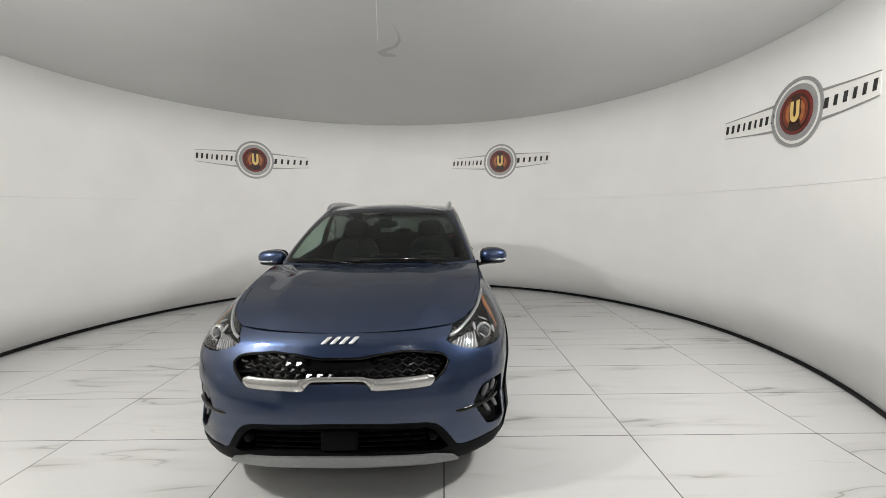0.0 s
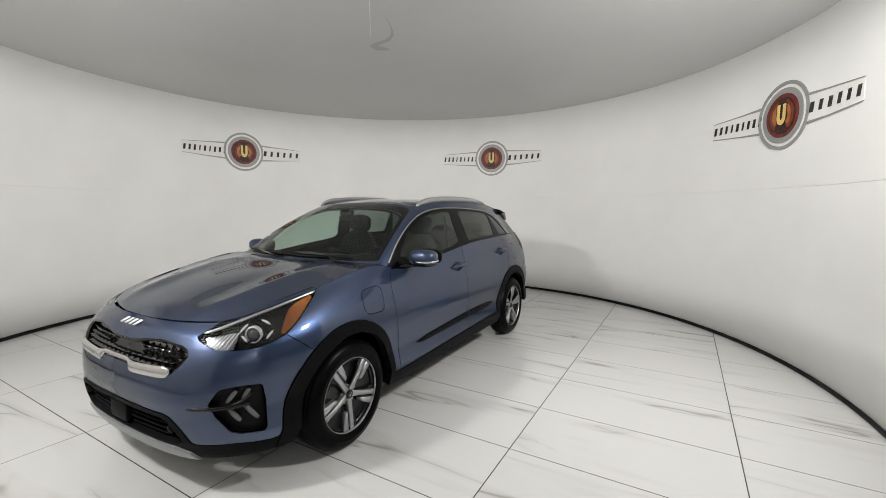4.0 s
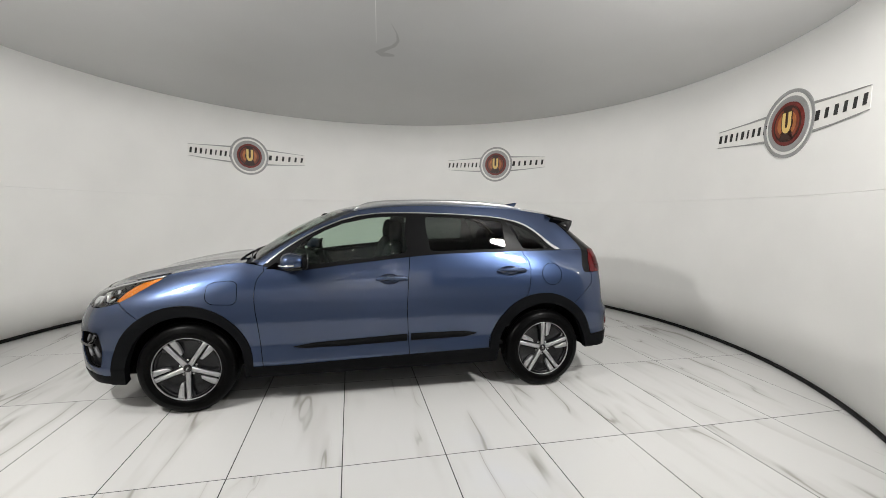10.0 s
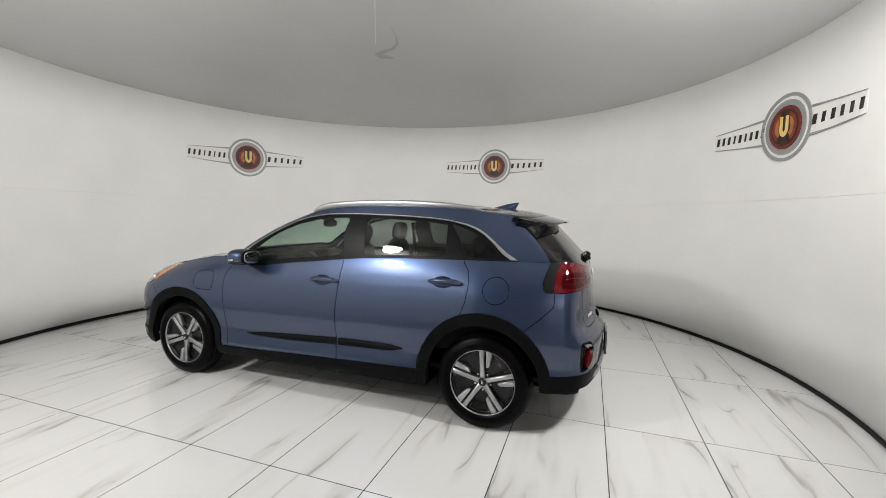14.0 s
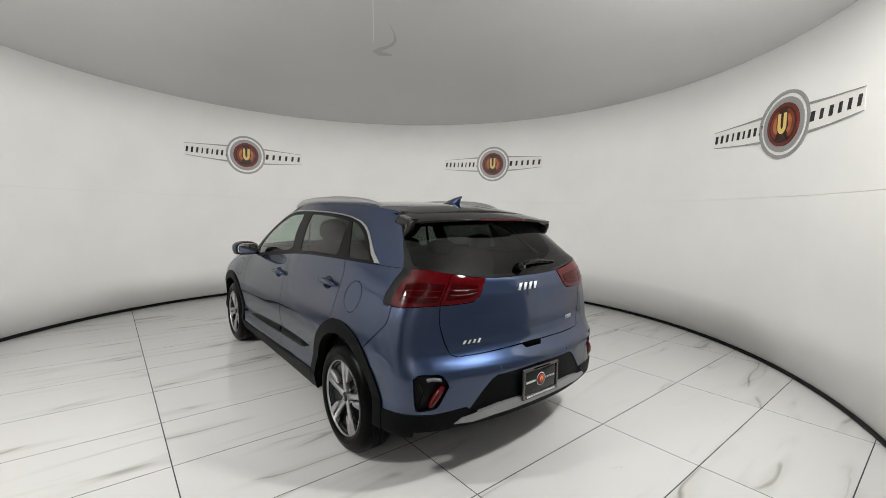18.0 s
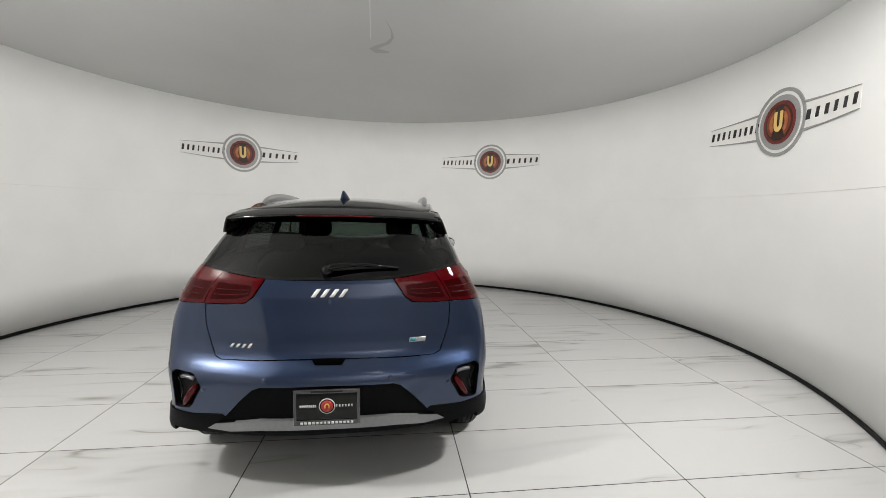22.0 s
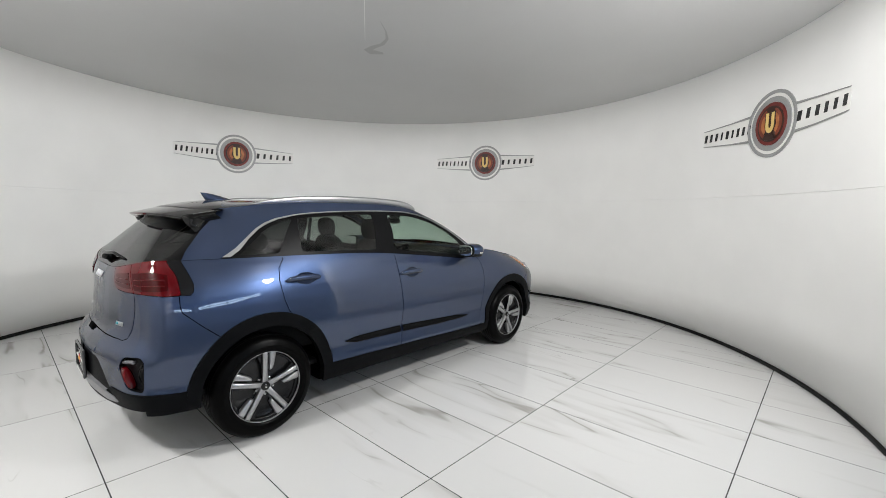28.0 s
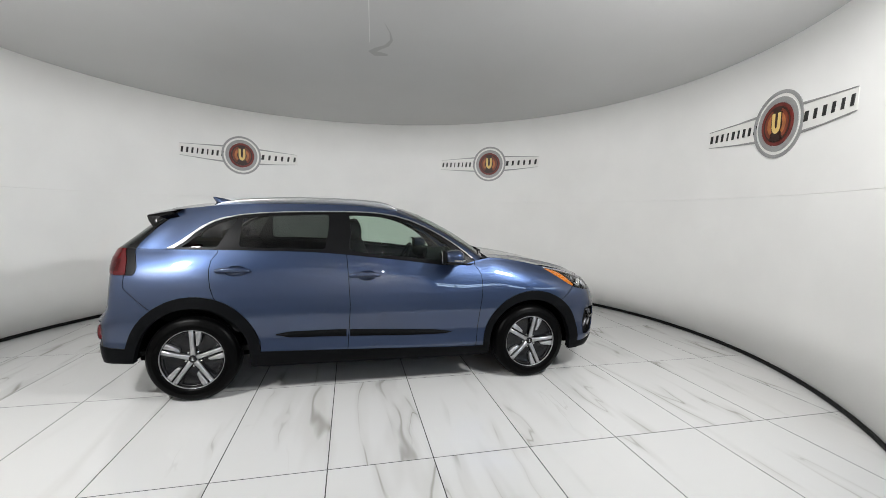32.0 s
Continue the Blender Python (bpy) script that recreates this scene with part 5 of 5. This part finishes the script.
for tail, yy, zz, par in ((True, .30, .615, rear_bumper), (True, .60, .56, rear_bumper), (False, .60, .50, bumper)):
    for sg in (1, -1):
        ((a, s),) = nose_at(np.array([yy]), np.array([zz]), tail)
        p, n = spot(a, s, -.0005, sg)
        part("parking_sensor", moved(spin_bm([(.0, .002), (.010, .0018), (.0115, .0)], 18), aim(p, n)), PAINT, par)

# head lamps
LED = mat("led strip plastic", (.60, .61, .63), .15, .4)
FOG_BAR = mat("smoked light bar", (.13, .13, .14), .25, .2)
LAMP_INNER = mat("dark grey lamp bowl", (.004, .0042, .0045), .2, .3)
REFLECTOR_DULL = grain(mat("dull silver reflector", (.14, .142, .146), .3, .7), 150, .3)
REFLECTOR = mat("lamp reflector", (.6, .61, .63), .2, .9)
for sg in (1, -1):
    def sided(b):
        return b if sg > 0 else mirrored(b)
    hl = part("headlight", sided(skin(LF["headlight"], flank, .0, .002, .0)), LENS, car, "clear projector headlight with amber corner")
    part("lamp_housing", sided(skin(LF["headlight"], recess(.045), 0, -.004, -.026)), LAMP_INNER, hl, "dark lamp housing")
    # amber side marker: prisms whose front faces are silver
    fa = catmull([(5.9, .828), (5.97, .899), (6.06, .942), (6.3, .97), (6.84, .985)], np.linspace(0, 4, 25))
    fb = catmull([(6.0, .818), (6.2, .84), (6.44, .876), (6.66, .922), (6.9, .974)], np.linspace(0, 4, 25))
    amber, faces = [], []
    for k in range(24):
        row = lambda i, out: [spot(*(fa[i] * (1 - f) + fb[i] * f), out - .016 * f)[0] for f in np.linspace(0, 1, 4)]
        amber.append(grid_bm(np.array([row(k, -.003), row(k + 1, -.012)])))
        faces.append(grid_bm(np.array([row(k, -.003), row(k, -.014)])))
    part("amber_corner", sided(join_bm(*amber)), AMBER, hl, "amber side reflector")
    part("prism_faces", sided(join_bm(*faces)), REFLECTOR, hl)
    p, n = spot(4.9, .888, -.03)
    lens = spin_bm([(.0, .03), (.015, .028), (.026, .02), (.032, .008), (.033, -.01)], 28)
    out = Vector((.9, .42, .05)).normalized()
    pr = part("projector", sided(moved(lens, aim(p, out))), mat("projector glass", (.05, .05, .06), .02, .0, Coat_Weight=1.0), hl, "round projector lens")
    ring = spin_bm([(.033, .012), (.037, .016), (.044, .014), (.047, .004), (.045, -.02), (.034, -.02)], 32)
    part("projector_ring", sided(moved(ring, aim(p, out))), CHROME, pr, "chrome projector ring")
    for a0, s0, a1, s1 in ((4.3, .915, 4.44, .952), (5.02, .95, 5.46, .905), (5.44, .828, 5.62, .862), (4.46, .888, 4.74, .842)):
        b = tube(path([(a0, s0), ((a0 + a1) / 2, (s0 + s1) / 2 + .003), (a1, s1)], -.014, 9), (.004, .006, .0075, .008, .008, .008, .0075, .006, .004), 8, .6)
        part("led_strip", sided(b), LED, hl, "bright lamp petal")
    bowl = [[spot(a, lo + (hi - lo) * f, -.03)[0] for f in np.linspace(0, 1, 6)] for a, lo, hi in ((3.0, .905, .925), (3.3, .868, .93), (3.6, .84, .935), (3.9, .828, .935), (4.15, .82, .925), (4.3, .818, .88))]
    part("turn_signal_bowl", sided(grid_bm(np.array(bowl))), REFLECTOR_DULL, hl, "silver turn signal reflector")
    for k in range(7):
        a0 = 3.12 + .16 * k
        part("turn_signal_rib", sided(tube(path([(a0, .875 - .0085 * k), (a0 + .1, .905 - .006 * k), (a0 + .16, .93 - .002 * k)], -.02, 6), .0035, 5)), LED, hl)
    part("lamp_brow", sided(tube(path([(2.85, .945), (3.6, .97), (4.5, .982), (5.5, .985), (6.3, .988), (6.97, .99)], -.004, 30), .009, 6)), REFLECTOR, hl, "bright strip along the lamp's top")
    # daytime lamps in the bumper corner
    fg = part("fog_lamp", sided(skin(LF["fog"], recess(.04), 0, -.008, -.04)), HOUSING_BLACK, car, "gloss black corner housing with four light bars")
    for a0, s0, a1, s1 in ((4.2, .458, 4.5, .53), (4.7, .46, 4.92, .525), (4.24, .412, 4.6, .318), (4.76, .41, 5.17, .31)):
        part("light_bar", sided(tube(path([(a0, s0), ((a0 + a1) / 2, (s0 + s1) / 2), (a1, s1)], -.022, 6), (.009, .012, .013, .013, .012, .009), 8)), FOG_BAR, fg, "clear light bar")
    part("winglet", sided(tube(path([(2.95, .447), (3.3, .44), (3.8, .435), (4.4, .428), (4.9, .43)], -.005, 18), np.interp(np.linspace(0, 1, 18), (0, .15, 1), (.006, .011, .010)), 8)), GLOSS_BLACK, fg)
    part("winglet", sided(tube(path([(4.3, .43), (4.7, .455), (5.0, .505)], -.012, 8), .008, 8)), GLOSS_BLACK, fg)
    # tail lamps
    outer = [f for f in LF["tail_lamp"] if sum(q[0] for q in f) / len(f) < 19.09]
    inn = [f for f in LF["tail_lamp"] if sum(q[0] for q in f) / len(f) >= 19.09]
    tl = part("tail_lamp", sided(skin(outer, flank, .004, .002, .02)), RED_LENS, car, "red tail lamp")
    t2 = part("tail_lamp", sided(skin(inn, flank, .004, .002, .02)), RED_LENS, car, "red tail lamp on the tailgate")
    for lamp, rows in ((tl, ((17.35, .835, .92), (17.9, .832, .935), (18.5, .84, .94), (19.0, .852, .945))), (t2, ((19.22, .862, .952), (19.65, .872, .955), (20.0, .885, .958), (20.28, .905, .955)))):
        q = catmull(rows, np.linspace(0, 3, 16))
        part("lamp_block", sided(grid_bm(np.array([[spot(a, lo + (hi - lo) * f, .0052)[0] for a, lo, hi in q] for f in np.linspace(0, 1, 6)]))), RED_DARK, lamp, "dark red lamp chamber")
        for f in (.30, .62):
            part("lamp_line", sided(tube([spot(a, lo + (hi - lo) * f, .0055)[0] for a, lo, hi in q[1:-1]], .0045, 6, .6)), RED_LENS, lamp)
    part("tail_lamp_base", sided(skin(LF["tail_black"], flank, .001, .001, .012)), HOUSING_BLACK, car, "gloss black panel beside the tail lamp")
    rfg = part("rear_fog_lamp", sided(skin(LF["rear_fog"], recess(.03), 0, -.002, -.026)), HOUSING_BLACK, car, "gloss black rear corner housing with red reflector")
    part("reflector", sided(tube(path([(19.33, .415), (19.15, .36), (18.95, .298)], -.010, 8), (.012, .022, .026, .027, .027, .026, .024, .016), 8, .7)), RED_LENS, rfg, "red reflector")
    part("reverse_lamp", sided(tube(path([(18.85, .45), (19.05, .455), (19.28, .45)], -.012, 8), .014, 8, .7)), FOG_BAR, rfg, "clear reversing lamp")
    part("led_strip", sided(tube(path([(18.55, .43), (18.75, .37), (18.6, .31)], -.02, 8), .004, 6)), LAMP_INNER, rfg)

    # door handles with their cups
    for which, cup, x, z in (("front", CUP_F, -.065, .93), ("rear", CUP_R, -1.045, .98)):
        door = doors[which][0 if sg > 0 else 1]
        ring = np.array([spot(a, s, 0)[0] for a, s in cup])
        c = ring.mean(0)
        rows = [ring, c + (ring - c) * .85 - [0, .012, 0], c + (ring - c) * .5 - [0, .02, 0], c + (ring - c) * .02 - [0, .022, 0]]
        b = grid_bm(np.array(rows), True)
        bmesh.ops.recalc_face_normals(b, faces=b.faces[:])
        part("handle_cup", sided(b), PAINT, door)
        ln = np.linspace(-1, 1, 17)
        q = np.array([spot(*side_at(np.array([x - .02 + .128 * u]), np.array([z + .004 - .008 * abs(u) ** 3]))[0], .030 - .024 * abs(u) ** 3.5)[0] for u in ln])
        hd = part("door_handle", sided(tube(q, .004 + .0145 * (1 - np.abs(ln) ** 4) ** .5, 10, 1.0)), PAINT, door, "blue-grey door handle with chrome strip")
        part("handle_strip", sided(tube(q[1:-1] + [0, .0085, .0095], .003, 6)), CHROME, hd)
        if which == "front":
            k = spot(*side_at(np.array([x - .10]), np.array([z + .004]))[0], .0)[0]
            part("key_cover", sided(blob((.03, .014, .016), 2.4, (16, 9), (k[0] - .008, k[1] + .012, k[2]))), CHROME, hd)
    # side mouldings
    for which, a0, a1 in (("front", 11.06, 12.665), ("rear", 12.71, 13.70)):
        rows = []
        for a in np.linspace(a0, a1, 30):
            lo = np.interp(a, (11.06, 11.2, 11.9, 12.7, 13.5, 13.7), (.316, .300, .286, .286, .288, .314))
            hi = np.interp(a, (11.06, 11.4, 11.9, 12.7, 13.5, 13.7), (.318, .338, .340, .346, .336, .318))
            rows.append([spot(a, lo, .0)[0], spot(a, lo, .010)[0], spot(a, lo * .75 + hi * .25, .017)[0], spot(a, (lo + hi) / 2, .019)[0], spot(a, lo * .2 + hi * .8, .015)[0], spot(a, hi, .008)[0], spot(a, hi, .0)[0]])
        part("side_moulding", sided(grid_bm(np.array(rows))), CLADDING, doors[which][0 if sg > 0 else 1], "dark grey plastic side moulding")
    # mirrors
    mr = part("door_mirror", sided(blob((.090, .108, .061), 2.6, (32, 18), (.622, .908, 1.083), .12)), PAINT, car, "blue-grey door mirror with black base")
    part("mirror_base", sided(tube([(.74, .765, 1.022), (.70, .80, 1.024), (.655, .86, 1.03), (.64, .92, 1.034)], (.03, .026, .03, .042), 12, .5)), GLOSS_BLACK, mr, "gloss black mirror foot")
    part("mirror_lower", sided(blob((.085, .101, .026), 2.6, (28, 10), (.618, .908, 1.044), .1)), GLOSS_BLACK, mr)
    part("mirror_lamp", sided(tube([(.714, .875, 1.06), (.722, .925, 1.058), (.706, .975, 1.058), (.662, 1.01, 1.062), (.61, 1.019, 1.066)], .0085, 8, .8)), CHROME, mr, "clear indicator strip")
    part("mirror_glass", sided(moved(blob((.004, .091, .049), 3.0, (28, 9)), Matrix.Translation((.528, .908, 1.085)) @ Matrix.Rotation(radians(6), 4, "Z"))), mat("mirror glass", (.9, .9, .9), .0, 1.0), mr, "mirror glass")
    part("mirror_rim", sided(moved(blob((.022, .102, .058), 2.8, (28, 9)), Matrix.Translation((.548, .908, 1.084)) @ Matrix.Rotation(radians(6), 4, "Z"))), CLADDING, mr, "black mirror rim")
    part("mirror_triangle", sided(plate([(0, 0), (.16, 0), (.08, .05)], .008)), INNER_BLACK, mr).matrix_basis = Matrix.Translation((.68, .772 * sg, 1.012)) @ Matrix.Rotation(radians(90), 4, "X")

# tailgate grip and number plate
part("tailgate_grip", fit_flank(plate([(-.085, .016), (.085, .016), (.064, -.016), (-.064, -.016)], .004, .001), 22.98, .558, .0015), INNER_BLACK, rear_bumper, "black tailgate grip recess")
np_ = part("number_plate", box_bm(.012, .30, .165, (-2.138, 0, .492), .004), GLOSS_BLACK, car, "black dealer plate in a silver frame with emblem")
PLATE_GREY = mat("dull silver plate frame", (.13, .13, .133), .25, .7)
PALE = mat("pale print", (.62, .62, .6), .5)
RED_PRINT = mat("red print", (.36, .02, .02), .45)
GOLD_PRINT = mat("gold print", (.75, .42, .07), .4)
for z, h in ((.570, .018), (.416, .024)):
    part("plate_frame", box_bm(.014, .312, h, (-2.142, 0, z), .003), PLATE_GREY, np_, "silver plate frame")
for y in (.149, -.149):
    part("plate_frame", box_bm(.0145, .014, .165, (-2.142, y, .492), .003), PLATE_GREY, np_, "silver plate frame")
for i in range(14):
    part("frame_print", box_bm(.003, .012, .011, (-2.149, -.118 + .0182 * i, .416)), PALE, np_)
for i in range(16):
    part("frame_print", box_bm(.003, .006, .008, (-2.149, -.07 + .0093 * i, .571)), INNER_BLACK, np_)
for y0, n_ in ((.125, 9), (-.045, 6)):
    for i in range(n_):
        part("plate_print", box_bm(.003, .0065, .011, (-2.145, y0 - (.0088 if n_ == 9 else .0145) * i, .498)), PALE, np_)
back = Matrix.Translation((-2.144, 0.0, .497)) @ Matrix.Rotation(radians(-90), 4, "Y")
for r, d, m in ((.038, .001, PALE), (.034, .002, INNER_BLACK), (.029, .003, RED_PRINT)):
    part("plate_disc", moved(spin_bm([(0.0005, d), (r, d), (r, 0)], 32), back), m, np_)
part("plate_sign", moved(tube([(.009, .009, 0), (-.003, .009, 0), (-.009, .005, 0), (-.011, 0, 0), (-.009, -.005, 0), (-.003, -.009, 0), (.009, -.009, 0)], .0032, 6), Matrix.Translation((-2.148, 0, .497)) @ Matrix.Rotation(radians(-90), 4, "Y") @ Matrix.Rotation(radians(180), 4, "Z")), GOLD_PRINT, np_)

# ---- inside the car ----
def seat(x, y, back_h=1.12, head=True, wide=.25):
    s = new("front_seat")
    s.parent = car
    part("cushion", blob((.27, wide, .09), 3.2, (24, 12), (x + .22, y, .58)), SEAT, s, "charcoal seat cushion")
    b = blob((.085, wide - .01, .33), 3.0, (24, 16))
    part("backrest", moved(b, Matrix.Translation((x - .06, y, .88)) @ Matrix.Rotation(radians(-13), 4, "Y")), SEAT, s, "charcoal backrest")
    if head:
        part("headrest", moved(blob((.055, .125, .095), 2.6, (24, 14)), Matrix.Translation((x - .135, y, 1.275)) @ Matrix.Rotation(radians(-8), 4, "Y")), SEAT, s, "charcoal headrest")
        for d in (.05, -.05):
            part("headrest_post", tube([(x - .125, y + d, 1.12), (x - .135, y + d, 1.25)], .006, 8), SATIN, s)
    return s


seat(-.02, .37)
seat(-.02, -.37)
bench = new("rear_bench")
bench.parent = car
part("cushion", blob((.26, .64, .10), 3.4, (28, 12), (-.78, 0, .60)), SEAT, bench, "charcoal rear bench")
part("backrest", moved(blob((.08, .64, .33), 3.6, (28, 16)), Matrix.Translation((-1.08, 0, .88)) @ Matrix.Rotation(radians(-16), 4, "Y")), SEAT, bench)
for y in (.40, -.40, 0):
    part("headrest", moved(blob((.045, .12, .065), 2.6, (20, 12)), Matrix.Translation((-1.19, y, 1.215 if y else 1.18)) @ Matrix.Rotation(radians(-10), 4, "Y")), SEAT, bench)
dash = part("dashboard", blob((.24, .70, .17), 3.4, (32, 16), (.76, 0, .90)), CABIN_DARK, car, "dark dashboard")
part("instrument_hood", blob((.10, .19, .06), 2.6, (20, 12), (.58, .37, 1.02)), CABIN_DARK, dash)
part("screen", box_bm(.02, .24, .13, (.54, .0, 1.03), .006), GLOSS_BLACK, dash)
a = np.linspace(0, 2 * np.pi, 33)
sw = part("steering_wheel", moved(tube([(0, .185 * math.cos(t), .185 * math.sin(t)) for t in a], .015, 8, 1, (1, 0, 0)), Matrix.Translation((.37, .37, .93)) @ Matrix.Rotation(radians(24), 4, "Y")), CABIN_DARK, car, "dark steering wheel")
part("wheel_centre", moved(blob((.03, .075, .065), 2.6, (20, 12)), Matrix.Translation((.385, .37, .925)) @ Matrix.Rotation(radians(24), 4, "Y")), CABIN_DARK, sw)
for t in (0, 180, 270):
    c, s_ = math.cos(radians(t)), math.sin(radians(t))
    part("wheel_arm", moved(tube([(0, .05 * c, .05 * s_), (0, .18 * c, .18 * s_)], .014, 8, .5), Matrix.Translation((.378, .37, .93)) @ Matrix.Rotation(radians(24), 4, "Y")), CABIN_DARK, sw)
part("centre_console", box_bm(.9, .2, .28, (.2, 0, .58), .04), CABIN_DARK, car)
part("inner_mirror", blob((.02, .11, .035), 2.6, (20, 10), (.42, 0, 1.345)), CABIN_DARK, car, "black inner mirror")
part("sensor_box", blob((.05, .06, .03), 2.6, (16, 10), (.44, 0, 1.395)), CABIN_DARK, car)
part("cabin_floor", box_bm(2.9, 1.5, .04, (-.45, 0, .36), .01), CABIN_DARK, car)
part("load_cover", box_bm(.75, 1.25, .02, (-1.55, 0, .93), .008), CABIN_DARK, car)
def lining(k, r):
    q = roof(k, r)
    q[..., 2] -= .03
    q[..., :2] *= .98
    return q


us = np.linspace(0, 15, 60)
vs = np.linspace(0, 1, 8)
part("headliner", skin([[(u0, v0), (u1, v0), (u1, v1), (u0, v1)] for u0, u1 in zip(us, us[1:]) for v0, v1 in zip(vs, vs[1:])], lining, 0, 0, 0, True), HEADLINER, car, "grey cloth headliner")
for sg in (1, -1):
    part("seat_belt", tube([(-.20, .60 * sg, 1.36), (-.22, .62 * sg, 1.1), (-.22, .60 * sg, .7)], (.02, .02, .02), 6, .1, (0, 1, 0)), CABIN_DARK, car)
    rows = [[(.85, .72 * sg, .55), (.85, .725 * sg, .98)], [(.4, .765 * sg, .5), (.4, .742 * sg, 1.0)], [(-.4, .765 * sg, .5), (-.4, .732 * sg, 1.09)], [(-1.1, .75 * sg, .5), (-1.1, .722 * sg, 1.11)], [(-1.75, .6 * sg, .6), (-1.75, .6 * sg, 1.11)]]
    part("door_card", grid_bm(catmull(np.array(rows).reshape(5, 6), np.linspace(0, 4, 30)).reshape(30, 2, 3)), CABIN_DARK, car)


def motions():
    rows = []
    for t, a in enumerate(TURN):
        rows.append((t, pose(0, 0, 0, 0, 0, a)))
    walk(floor, rows)
    for sh, (x, y, z, turn) in PANE_COVERS:
        walk(sh, [(0, pose(x, y, z, 0, 0, turn)), (25.4, pose(x, y, z, 0, 0, turn)), (27.4, pose(x, y, z + .86, 0, 0, turn)), (32, pose(x, y, z + .86, 0, 0, turn))])
    walk(car, [(t, m @ pose(CAR_AT[0], CAR_AT[1], 0)) for t, m in rows])


motions()
